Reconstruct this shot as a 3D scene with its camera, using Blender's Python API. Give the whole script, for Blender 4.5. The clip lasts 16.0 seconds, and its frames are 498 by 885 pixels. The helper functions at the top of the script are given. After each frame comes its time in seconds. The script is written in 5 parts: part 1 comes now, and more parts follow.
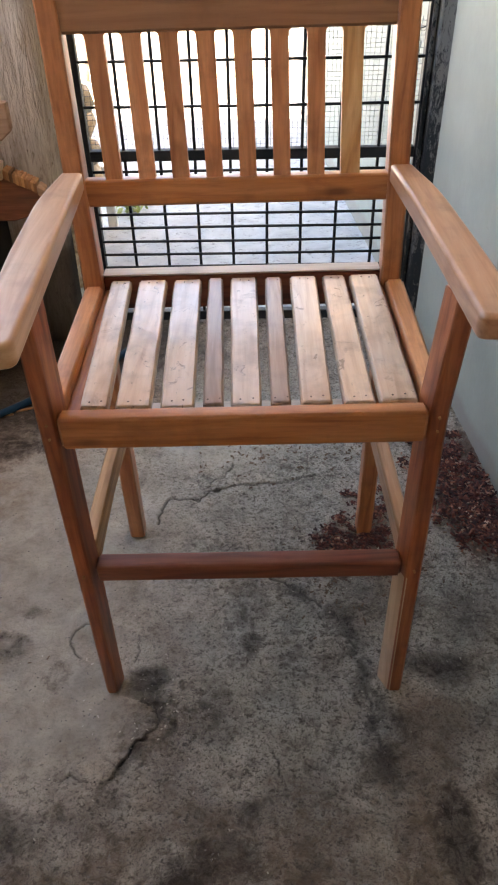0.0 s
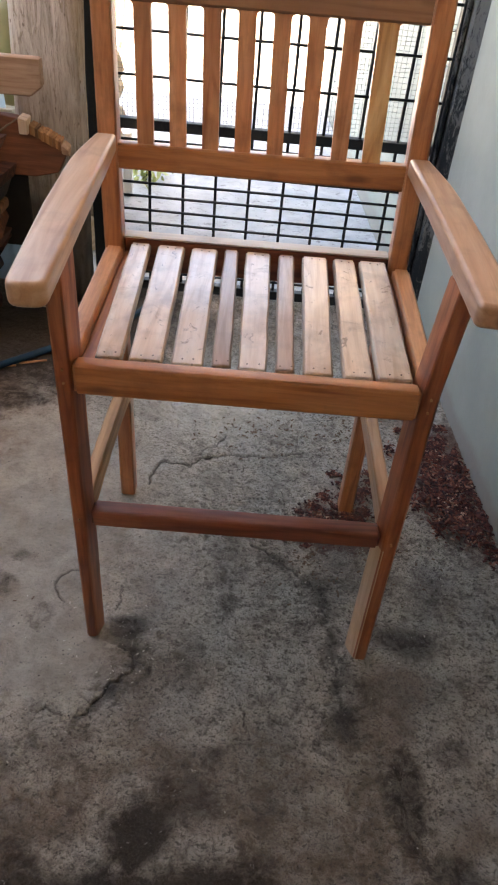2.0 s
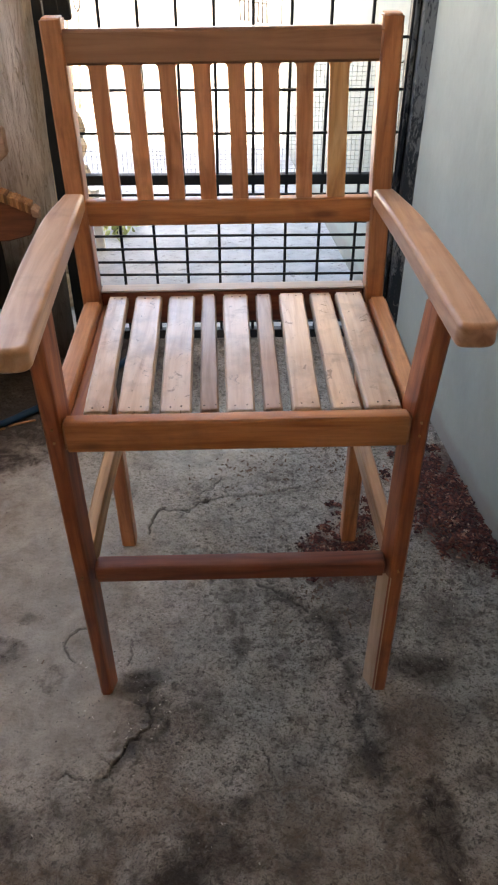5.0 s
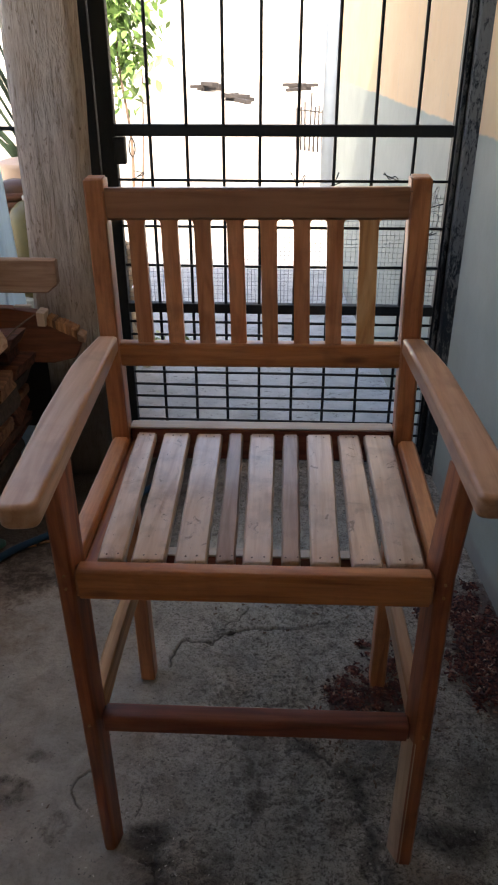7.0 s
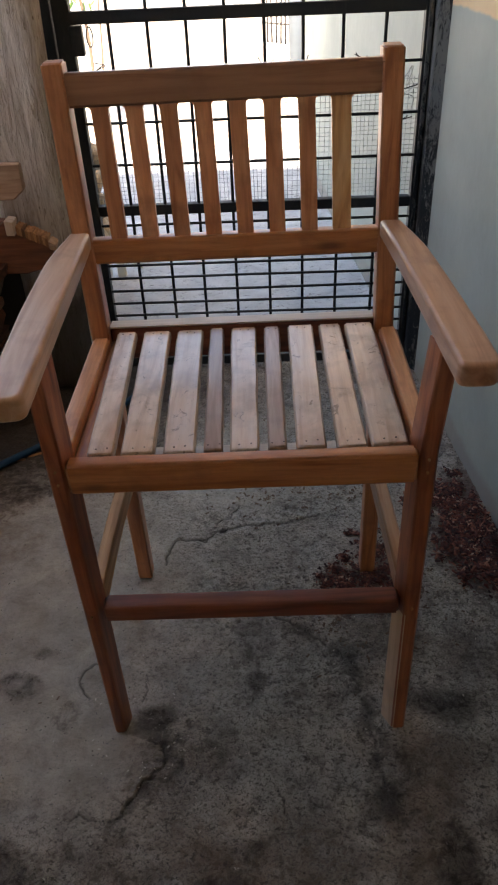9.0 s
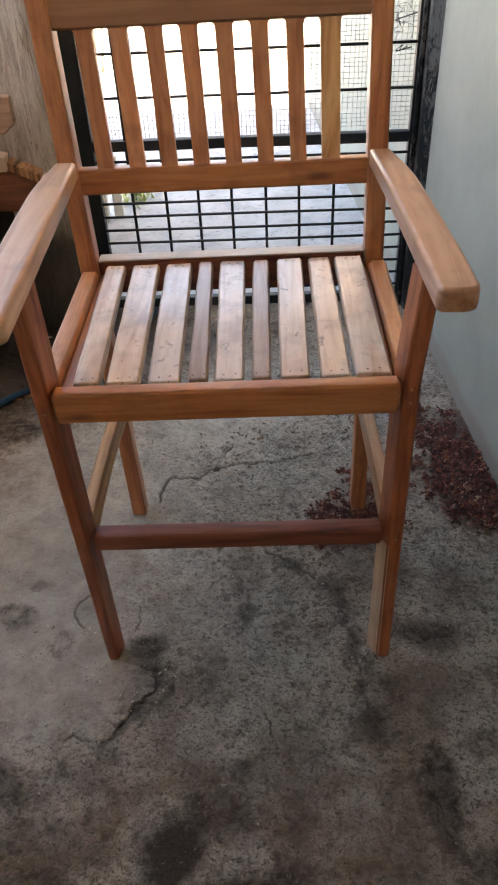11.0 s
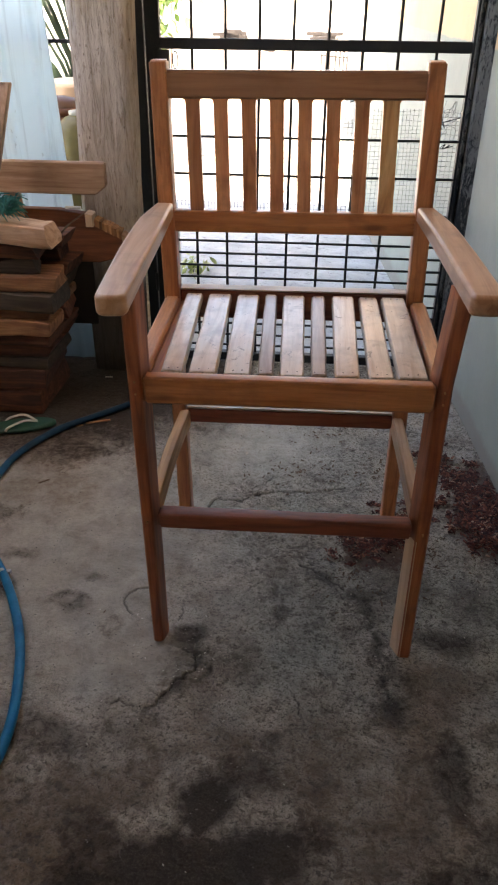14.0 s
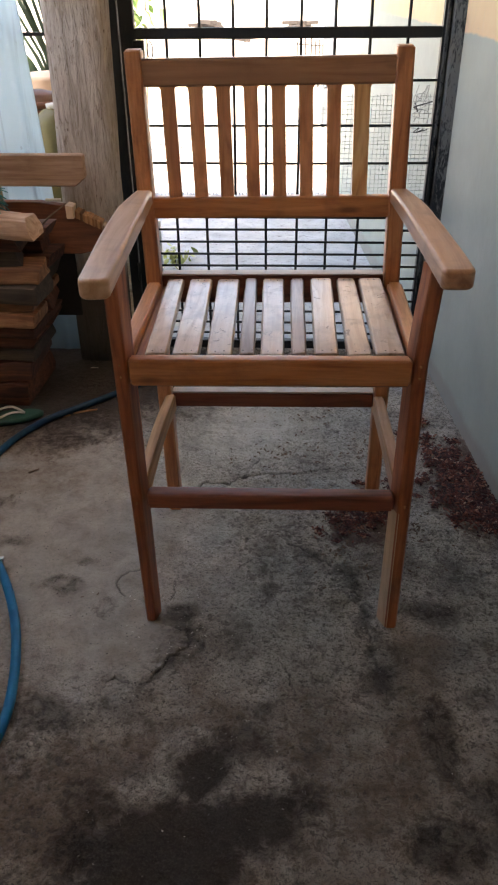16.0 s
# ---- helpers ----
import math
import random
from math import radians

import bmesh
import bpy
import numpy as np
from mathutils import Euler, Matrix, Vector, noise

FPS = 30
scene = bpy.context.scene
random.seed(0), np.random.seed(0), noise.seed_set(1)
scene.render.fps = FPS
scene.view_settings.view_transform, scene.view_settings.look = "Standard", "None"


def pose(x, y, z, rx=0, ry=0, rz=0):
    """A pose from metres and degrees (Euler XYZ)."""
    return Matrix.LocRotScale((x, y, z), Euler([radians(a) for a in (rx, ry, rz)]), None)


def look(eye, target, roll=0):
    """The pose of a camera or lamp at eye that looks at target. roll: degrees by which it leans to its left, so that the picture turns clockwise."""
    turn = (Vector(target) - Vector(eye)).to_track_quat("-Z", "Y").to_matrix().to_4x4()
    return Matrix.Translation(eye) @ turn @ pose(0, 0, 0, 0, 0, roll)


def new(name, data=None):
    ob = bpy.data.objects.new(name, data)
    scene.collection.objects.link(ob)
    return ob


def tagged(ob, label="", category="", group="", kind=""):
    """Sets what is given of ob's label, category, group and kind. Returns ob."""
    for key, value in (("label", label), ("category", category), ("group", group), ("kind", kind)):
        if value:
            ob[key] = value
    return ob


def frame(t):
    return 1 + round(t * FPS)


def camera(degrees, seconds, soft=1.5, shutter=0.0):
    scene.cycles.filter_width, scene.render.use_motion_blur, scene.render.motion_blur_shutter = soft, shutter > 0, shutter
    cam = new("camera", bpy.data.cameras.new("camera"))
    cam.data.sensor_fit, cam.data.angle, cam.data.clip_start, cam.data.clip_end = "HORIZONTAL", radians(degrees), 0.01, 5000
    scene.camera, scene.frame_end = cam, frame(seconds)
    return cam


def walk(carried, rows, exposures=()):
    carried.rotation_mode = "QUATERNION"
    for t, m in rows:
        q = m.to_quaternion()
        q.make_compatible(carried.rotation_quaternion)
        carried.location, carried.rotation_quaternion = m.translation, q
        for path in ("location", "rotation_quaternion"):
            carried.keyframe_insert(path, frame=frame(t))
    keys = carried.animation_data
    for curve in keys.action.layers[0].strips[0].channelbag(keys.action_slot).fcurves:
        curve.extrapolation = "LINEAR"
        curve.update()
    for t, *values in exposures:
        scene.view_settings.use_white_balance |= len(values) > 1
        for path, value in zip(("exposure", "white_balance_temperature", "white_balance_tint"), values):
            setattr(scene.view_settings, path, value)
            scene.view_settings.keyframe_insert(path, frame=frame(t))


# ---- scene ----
cam = camera(37.0, 16.0, 2.1)
PATH = [
    (0, (0.035, 0.013, 1.334), (0.015, 1.58, 0.091), -1.2),
    (0.5, (0.038, -0.015, 1.353), (-0.026, 1.564, 0.126), -1.9),
    (1, (0.038, -0.042, 1.345), (-0.009, 1.507, 0.08), -1.9),
    (1.5, (0.034, -0.054, 1.349), (0.01, 1.505, 0.097), -0.1),
    (2, (0.013, -0.064, 1.347), (0.036, 1.481, 0.077), 5.7),
    (2.5, (0.009, -0.066, 1.351), (0.02, 1.496, 0.103), 4.9),
    (3, (0.01, -0.062, 1.351), (0.003, 1.503, 0.105), 3.4),
    (3.5, (0.011, -0.055, 1.347), (0.003, 1.504, 0.095), 1.7),
    (6, (0.015, -0.061, 1.354), (0.058, 1.572, 0.2), -0.2),
    (6.5, (0.035, -0.031, 1.346), (0.023, 1.61, 0.203), -0.4),
    (7, (0.056, 0.004, 1.403), (-0.036, 1.753, 0.439), -0.1),
    (7.5, (0.062, -0.005, 1.376), (-0.03, 1.657, 0.268), -3.8),
    (8, (0.056, -0.017, 1.372), (0.025, 1.629, 0.236), -3.0),
    (10.5, (0.071, -0.039, 1.372), (-0.016, 1.53, 0.135), -2.0),
    (11, (0.089, -0.053, 1.352), (0.021, 1.496, 0.089), -2.9),
    (11.5, (0.11, -0.042, 1.354), (-0.023, 1.498, 0.085), -1.7),
    (12, (0.119, -0.07, 1.35), (-0.001, 1.487, 0.101), -2.3),
    (12.5, (0.071, -0.2, 1.371), (-0.016, 1.395, 0.168), -0.3),
    (13, (0.055, -0.296, 1.371), (-0.013, 1.325, 0.202), 1.9),
    (13.5, (0.045, -0.333, 1.37), (-0.014, 1.325, 0.252), 2.6),
    (14, (0.034, -0.34, 1.321), (-0.09, 1.356, 0.268), 0.6),
    (14.5, (0.026, -0.342, 1.27), (-0.079, 1.305, 0.141), 2.5),
    (15, (0.027, -0.352, 1.287), (-0.089, 1.328, 0.209), 0.7),
    (15.5, (0.038, -0.382, 1.313), (-0.108, 1.269, 0.194), -1.3),
    (16, (0.045, -0.388, 1.319), (-0.047, 1.299, 0.249), -0.6),
]
EXPOSURES = [(t, stops, kelvin, 16) for t, stops, kelvin in ((0, 3.38, 8100), (3.7, 3.33, 8100), (6.0, 3.2, 8050), (6.5, 3.0, 8000), (7.0, 2.0, 7500), (7.5, 2.06, 7400), (8.0, 2.22, 7600), (10.5, 2.4, 8000), (11.0, 3.2, 8250), (12, 3.25, 8250), (13.5, 3.05, 8100), (14.0, 2.85, 8000), (16, 2.73, 8000))]
walk(cam, [(t, look(eye, target, roll)) for t, eye, target, roll in PATH], EXPOSURES)

# ---- world, sun ----
SUN_ELEV, SUN_FROM = 52.0, 186.0  # degrees; compass bearing of the sun seen from above, from +y clockwise
world = bpy.data.worlds.new("sky")
scene.world = world
world.use_nodes = True
wn = world.node_tree.nodes
sky = wn.new("ShaderNodeTexSky")
sky.sky_type = "NISHITA"
sky.sun_disc = False
sky.sun_elevation = radians(SUN_ELEV)
sky.sun_rotation = radians(SUN_FROM)
sky.dust_density = 2.0
wn["Background"].inputs["Strength"].default_value = 0.15
world.node_tree.links.new(sky.outputs[0], wn["Background"].inputs["Color"])
sun = new("sun", bpy.data.lights.new("sun", "SUN"))
sun.data.energy = 4.5
sun.data.angle = radians(0.6)
sun.data.color = (1.0, 0.95, 0.87)
b, e = radians(SUN_FROM), radians(SUN_ELEV)
sun.matrix_world = look((20 * math.sin(b) * math.cos(e), 20 * math.cos(b) * math.cos(e), 20 * math.sin(e)), (0, 0, 0))

# ---- materials ----


class Nodes:
    """A material with short calls to add nodes."""

    def __init__(self, name):
        self.mat = bpy.data.materials.new(name)
        self.mat.use_nodes = True
        self.tree = self.mat.node_tree
        self.bsdf = self.tree.nodes["Principled BSDF"]

    def add(self, kind, **inputs):
        n = self.tree.nodes.new("ShaderNode" + kind)
        for key, value in inputs.items():
            self.put(n.inputs[key.replace("_", " ")], value)
        return n

    def put(self, socket, value):
        if isinstance(value, bpy.types.NodeSocket):
            self.tree.links.new(value, socket)
        else:
            socket.default_value = value

    def coords(self, scale=(1, 1, 1), shift=None, world_space=False):
        src = self.add("NewGeometry").outputs["Position"] if world_space else self.add("TexCoord").outputs["Object"]
        m = self.add("Mapping", Vector=src, Scale=scale)
        if shift is not None:
            self.put(m.inputs["Location"], shift)
        return m.outputs[0]

    def noise(self, vector, scale, detail=4.0, rough=0.55, distort=0.0):
        return self.add("TexNoise", Vector=vector, Scale=scale, Detail=detail, Roughness=rough, Distortion=distort).outputs["Fac"]

    def ramp(self, fac, *stops):
        r = self.add("ValToRGB", Fac=fac)
        el = r.color_ramp.elements
        while len(el) < len(stops):
            el.new(0.5)
        for spot, (at, c) in zip(el, stops):
            spot.position = at
            spot.color = (*c, 1) if isinstance(c, tuple) else (c, c, c, 1)
        return r.outputs["Color"]

    def mix(self, fac, a, c, how="MIX"):
        m = self.tree.nodes.new("ShaderNodeMix")
        m.data_type, m.blend_type = "RGBA", how
        for socket, value in ((m.inputs[0], fac), (m.inputs[6], a), (m.inputs[7], c)):
            if isinstance(value, tuple):
                value = (*value, 1)
            self.put(socket, value)
        return m.outputs[2]

    def math(self, how, a, c=0.0, clamp=False):
        m = self.tree.nodes.new("ShaderNodeMath")
        m.operation, m.use_clamp = how, clamp
        self.put(m.inputs[0], a)
        self.put(m.inputs[1], c)
        return m.outputs[0]

    def bump(self, height, strength=0.3, distance=0.002, under=None):
        n = self.add("Bump", Height=height, Strength=strength, Distance=distance)
        if under is not None:
            self.put(n.inputs["Normal"], under)
        return n.outputs[0]

    def random_shift(self, size=7.0):
        r = self.add("ObjectInfo").outputs["Random"]
        c = self.add("CombineXYZ", X=self.math("MULTIPLY", r, size), Y=self.math("MULTIPLY", r, size * 1.7), Z=self.math("MULTIPLY", r, size * 2.3))
        return c.outputs[0], r

    def done(self, colour, rough=0.6, normal=None, **more):
        self.put(self.bsdf.inputs["Base Color"], (*colour, 1) if isinstance(colour, tuple) else colour)
        self.put(self.bsdf.inputs["Roughness"], rough)
        if normal is not None:
            self.put(self.bsdf.inputs["Normal"], normal)
        for key, value in more.items():
            self.put(self.bsdf.inputs[key.replace("_", " ")], value)
        return self.mat


ALONG = {"x": (1.2, 16, 16), "y": (16, 1.2, 16), "z": (16, 16, 1.2)}


def wood(name, axis, light, mid, dark, rough=0.35, coat=0.0, vary=0.25, grain=0.55, stain=0.3, island=False, smears=False):
    """Sawn wood with its grain along an axis, its tone changing from piece to piece."""
    n = Nodes(name)
    shift, rnd = n.random_shift()
    if island:
        rnd = n.add("NewGeometry").outputs["Random Per Island"]
        shift = n.add("CombineXYZ", X=n.math("MULTIPLY", rnd, 9.0), Y=n.math("MULTIPLY", rnd, 5.0), Z=rnd).outputs[0]
    long = n.coords(ALONG[axis], shift)
    plain = n.coords((1, 1, 1), shift)
    warp = n.noise(plain, 5.0, 3.0)
    band = n.noise(long, 2.2, 3.0, 0.5, 1.4)
    fine = n.noise(long, 9.0, 5.0, 0.65, 0.4)
    base = n.ramp(band, (0.30, dark), (0.47, mid), (0.68, light))
    lines = n.ramp(fine, (0.34, 0.0), (0.56, 1.0))
    colour = n.mix(n.math("MULTIPLY", n.math("SUBTRACT", 1.0, lines), grain), base, dark)
    blot = n.ramp(n.noise(plain, 13.0, 5.0, 0.6), (0.52, 0.0), (0.72, 1.0))
    colour = n.mix(n.math("MULTIPLY", blot, stain), colour, tuple(c * 0.55 for c in dark))
    tone = n.math("ADD", n.math("MULTIPLY", rnd, vary), 1.0 - vary / 2)
    colour = n.mix(1.0, colour, n.add("CombineColor", Red=tone, Green=tone, Blue=tone).outputs[0], "MULTIPLY")
    if smears:
        # grey handling dirt, and orange oil run onto the front ends
        grey = n.ramp(n.noise(n.coords((1.6, 0.7, 1), shift), 9.0, 5.0, 0.6, 0.6), (0.52, 0.0), (0.70, 0.42))
        colour = n.mix(grey, colour, (0.46, 0.39, 0.35))
        y = n.add("SeparateXYZ", Vector=n.coords()).outputs["Y"]
        reach = n.math("ADD", n.math("MULTIPLY", n.math("SUBTRACT", 1.0, y), 1.6), n.math("MULTIPLY", warp, 1.1))
        colour = n.mix(n.ramp(reach, (0.58, 0.0), (0.86, 0.38)), colour, (0.62, 0.33, 0.14))
        smudge = n.ramp(n.noise(n.coords((1.0, 0.8, 1), shift), 24.0, 6.0, 0.65, 1.0), (0.58, 0.0), (0.70, 0.55))
        colour = n.mix(smudge, colour, (0.36, 0.23, 0.145))
        spots = n.ramp(n.noise(n.coords((1, 0.6, 1), shift), 55.0, 4.0, 0.6, 0.8), (0.64, 0.0), (0.70, 0.7))
        colour = n.mix(spots, colour, (0.20, 0.12, 0.075))
    knots = n.add("TexVoronoi", Vector=n.coords(tuple(c * 0.35 + 2.0 for c in ALONG[axis]), shift), Scale=1.1).outputs["Distance"]
    colour = n.mix(n.ramp(knots, (0.03, 0.75), (0.09, 0.0)), colour, tuple(c * 0.35 for c in dark))
    gloss = n.math("ADD", n.math("MULTIPLY", warp, 0.25), rough - 0.12)
    nor = n.bump(fine, 0.12, 0.001, n.bump(n.noise(plain, 38.0, 2.0), 0.10, 0.002))
    return n.done(colour, gloss, nor, Coat_Weight=coat, Coat_Roughness=0.24 if smears else 0.28, Coat_IOR=1.6 if smears else 1.5)


OILED = dict(light=(0.69, 0.300, 0.120), mid=(0.58, 0.222, 0.075), dark=(0.35, 0.105, 0.032), rough=0.38, coat=0.4, vary=0.3, grain=0.45, stain=0.45)
oiled = {a: wood("oiled_wood_" + a, a, **OILED) for a in "xyz"}
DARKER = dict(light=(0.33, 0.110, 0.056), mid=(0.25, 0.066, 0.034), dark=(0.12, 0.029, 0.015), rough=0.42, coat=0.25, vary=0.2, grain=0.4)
leg_wood = wood("leg_wood", "z", (0.54, 0.190, 0.082), (0.41, 0.120, 0.046), (0.19, 0.046, 0.018), rough=0.36, coat=0.4, vary=0.2, grain=0.45, stain=0.45)
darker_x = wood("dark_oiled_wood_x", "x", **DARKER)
arm_wood = wood("arm_wood", "y", (0.62, 0.395, 0.25), (0.54, 0.315, 0.18), (0.38, 0.19, 0.095), rough=0.42, coat=0.3, vary=0.1, grain=0.28, stain=0.4)
arm_brown = wood("brown_arm_wood", "y", (0.56, 0.325, 0.20), (0.47, 0.245, 0.14), (0.30, 0.13, 0.065), rough=0.40, coat=0.35, vary=0.1, grain=0.3, stain=0.45)
slat_pale = wood("bare_slat_wood", "y", (0.86, 0.71, 0.585), (0.79, 0.615, 0.475), (0.57, 0.385, 0.265), rough=0.38, vary=0.22, grain=0.35, stain=0.55, coat=0.9, smears=True)
slat_oiled = wood("oiled_back_slat", "z", (0.80, 0.405, 0.215), (0.71, 0.315, 0.150), (0.47, 0.170, 0.072), rough=0.40, coat=0.35, vary=0.3, grain=0.45, stain=0.5)
back_leg_wood = wood("back_leg_wood", "z", (0.70, 0.315, 0.150), (0.59, 0.235, 0.098), (0.35, 0.115, 0.045), rough=0.40, coat=0.35, vary=0.1, grain=0.45, stain=0.5)
slat_blond = wood("blond_back_slat", "z", (0.86, 0.58, 0.29), (0.76, 0.43, 0.19), (0.50, 0.22, 0.085), rough=0.40, coat=0.35, vary=0.05, grain=0.35, stain=0.3)
rail_wood = wood("oiled_side_rail", "y", (0.70, 0.335, 0.155), (0.60, 0.26, 0.105), (0.38, 0.13, 0.045), rough=0.40, coat=0.35, vary=0.15, grain=0.45, stain=0.5)
strip_wood = wood("thin_sawn_strip", "z", (0.50, 0.28, 0.14), (0.38, 0.19, 0.085), (0.22, 0.09, 0.04), rough=0.6, vary=1.0, grain=0.4)
# pale tone for top faces that catch the light from behind
lit_top_wood = wood("lit_top_grey", "x", (0.62, 0.55, 0.47), (0.54, 0.47, 0.39), (0.40, 0.32, 0.25), rough=0.5, vary=0.2, grain=0.3, stain=0.4)
slat_brown = wood("brown_slat_wood", "y", (0.50, 0.36, 0.28), (0.41, 0.28, 0.21), (0.26, 0.15, 0.10), rough=0.36, vary=0.12, grain=0.45, stain=0.4, coat=0.6)
bench_wood = {a: wood("bench_wood_" + a, a, (0.50, 0.345, 0.245), (0.42, 0.275, 0.185), (0.29, 0.17, 0.105), rough=0.6, vary=0.2) for a in "xyz"}
bench_red = wood("bench_red_wood", "x", (0.24, 0.09, 0.045), (0.18, 0.065, 0.03), (0.11, 0.04, 0.02), rough=0.65, vary=0.2)
# stack tones set extra dark to stand in for shade low in the stack
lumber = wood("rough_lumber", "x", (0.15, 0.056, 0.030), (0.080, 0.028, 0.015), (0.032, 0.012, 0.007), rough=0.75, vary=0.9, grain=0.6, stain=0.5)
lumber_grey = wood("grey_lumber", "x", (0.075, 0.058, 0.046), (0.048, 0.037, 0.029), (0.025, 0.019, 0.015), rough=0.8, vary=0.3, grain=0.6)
chip_wood = wood("chip_wood", "x", (0.60, 0.36, 0.19), (0.48, 0.24, 0.11), (0.30, 0.12, 0.05), rough=0.8, vary=0.6)


def weathered_post():
    n = Nodes("weathered_timber")
    long = n.coords((9, 9, 1.1))
    plain = n.coords()
    grain = n.noise(long, 3.5, 7.0, 0.65, 1.6)
    fine = n.noise(n.coords((16, 16, 1.6)), 7.0, 5.0, 0.65, 0.8)
    c = n.ramp(grain, (0.26, (0.30, 0.250, 0.205)), (0.42, (0.46, 0.408, 0.355)), (0.60, (0.62, 0.572, 0.515)), (0.8, (0.46, 0.395, 0.335)))
    c = n.mix(n.ramp(fine, (0.36, 0.6), (0.44, 0.0)), c, (0.20, 0.155, 0.115))
    # lifted flakes and torn fibres, longer than they are wide
    flake = n.noise(n.coords((42, 42, 11)), 1.6, 5.0, 0.7, 0.6)
    c = n.mix(n.ramp(flake, (0.34, 0.75), (0.42, 0.0)), c, (0.22, 0.17, 0.125))
    c = n.mix(n.ramp(flake, (0.60, 0.0), (0.70, 0.5)), c, (0.72, 0.68, 0.62))
    pock = n.add("TexVoronoi", Vector=n.coords((1, 1, 0.5)), Scale=38.0).outputs["Distance"]
    c = n.mix(n.ramp(pock, (0.06, 0.8), (0.13, 0.0)), c, (0.13, 0.095, 0.07))
    c = n.mix(n.ramp(n.noise(plain, 6.0, 5.0), (0.47, 0.0), (0.68, 0.5)), c, (0.35, 0.255, 0.175))
    # shade low on the post, put into the colour as a dark band
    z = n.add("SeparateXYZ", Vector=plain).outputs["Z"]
    foot_shade = n.ramp(n.math("ADD", z, n.math("MULTIPLY", n.noise(plain, 9.0, 5.0), 0.16)), (0.42, 0.9), (0.54, 0.0))
    c = n.mix(foot_shade, c, (0.045, 0.034, 0.027))
    nor = n.bump(grain, 0.9, 0.012, n.bump(flake, 0.9, 0.006))
    return n.done(c, 0.9, nor)


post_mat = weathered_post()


def black_paint(name, wear=0.35, wood_under=(0.17, 0.13, 0.10)):
    n = Nodes(name)
    plain = n.coords((1, 1, 0.45), world_space=True)
    chips = n.noise(plain, 70.0, 6.0, 0.75, 0.8)
    big = n.noise(plain, 7.0, 3.0)
    m = n.ramp(n.math("ADD", n.math("MULTIPLY", big, 0.5), n.math("MULTIPLY", chips, 0.6)), (0.62 - wear * 0.25, 0.0), (0.66 - wear * 0.2, 1.0))
    c = n.mix(n.math("MULTIPLY", m, min(1.0, wear * 2.2)), (0.012, 0.016, 0.019), wood_under)
    nor = n.bump(chips, 0.5, 0.003)
    return n.done(c, 0.5 + 0.6 * wear, nor, Specular_IOR_Level=0.5 - 0.7 * wear)


iron = black_paint("black_painted_iron", 0.12, (0.05, 0.045, 0.042))
flaking = black_paint("flaking_black_paint", 0.36, (0.16, 0.165, 0.16))


def plaster():
    """Right wall: pale grey-green dado under an ochre top coat, worn at the floor."""
    n = Nodes("painted_plaster")
    pos = n.coords(world_space=True)
    z = n.add("SeparateXYZ", Vector=pos).outputs["Z"]
    wob = n.math("MULTIPLY", n.math("SUBTRACT", n.noise(pos, 9.0, 4.0), 0.5), 0.022)
    top = n.ramp(n.math("ADD", n.math("SUBTRACT", z, 0.66), wob), (0.488, 0.0), (0.494, 1.0))
    cloud = n.noise(pos, 3.2, 5.0, 0.6)
    low = n.ramp(cloud, (0.3, (0.25, 0.288, 0.26)), (0.7, (0.318, 0.355, 0.322)))
    high = n.ramp(cloud, (0.3, (0.64, 0.42, 0.23)), (0.7, (0.71, 0.50, 0.30)))
    c = n.mix(top, low, high)
    streak = n.ramp(n.noise(n.coords((24, 24, 2.0), world_space=True), 1.6, 5.0, 0.6), (0.56, 0.0), (0.8, 0.18))
    c = n.mix(streak, c, (0.36, 0.38, 0.36))
    scuff = n.ramp(n.noise(n.coords((3, 3, 14), world_space=True), 5.0, 5.0, 0.7), (0.64, 0.0), (0.72, 0.45))
    c = n.mix(scuff, c, (0.27, 0.27, 0.26))
    foot = n.math("ADD", z, n.math("MULTIPLY", n.noise(pos, 7.0, 6.0, 0.6), -0.10))
    c = n.mix(n.ramp(foot, (-0.03, 0.7), (0.03, 0.0)), c, (0.24, 0.225, 0.20))
    grit = n.noise(pos, 160.0, 3.0, 0.7)
    nor = n.bump(grit, 0.10, 0.001, n.bump(n.noise(pos, 11.0, 3.0), 0.25, 0.01))
    return n.done(c, 0.62, nor)


wall_mat = plaster()


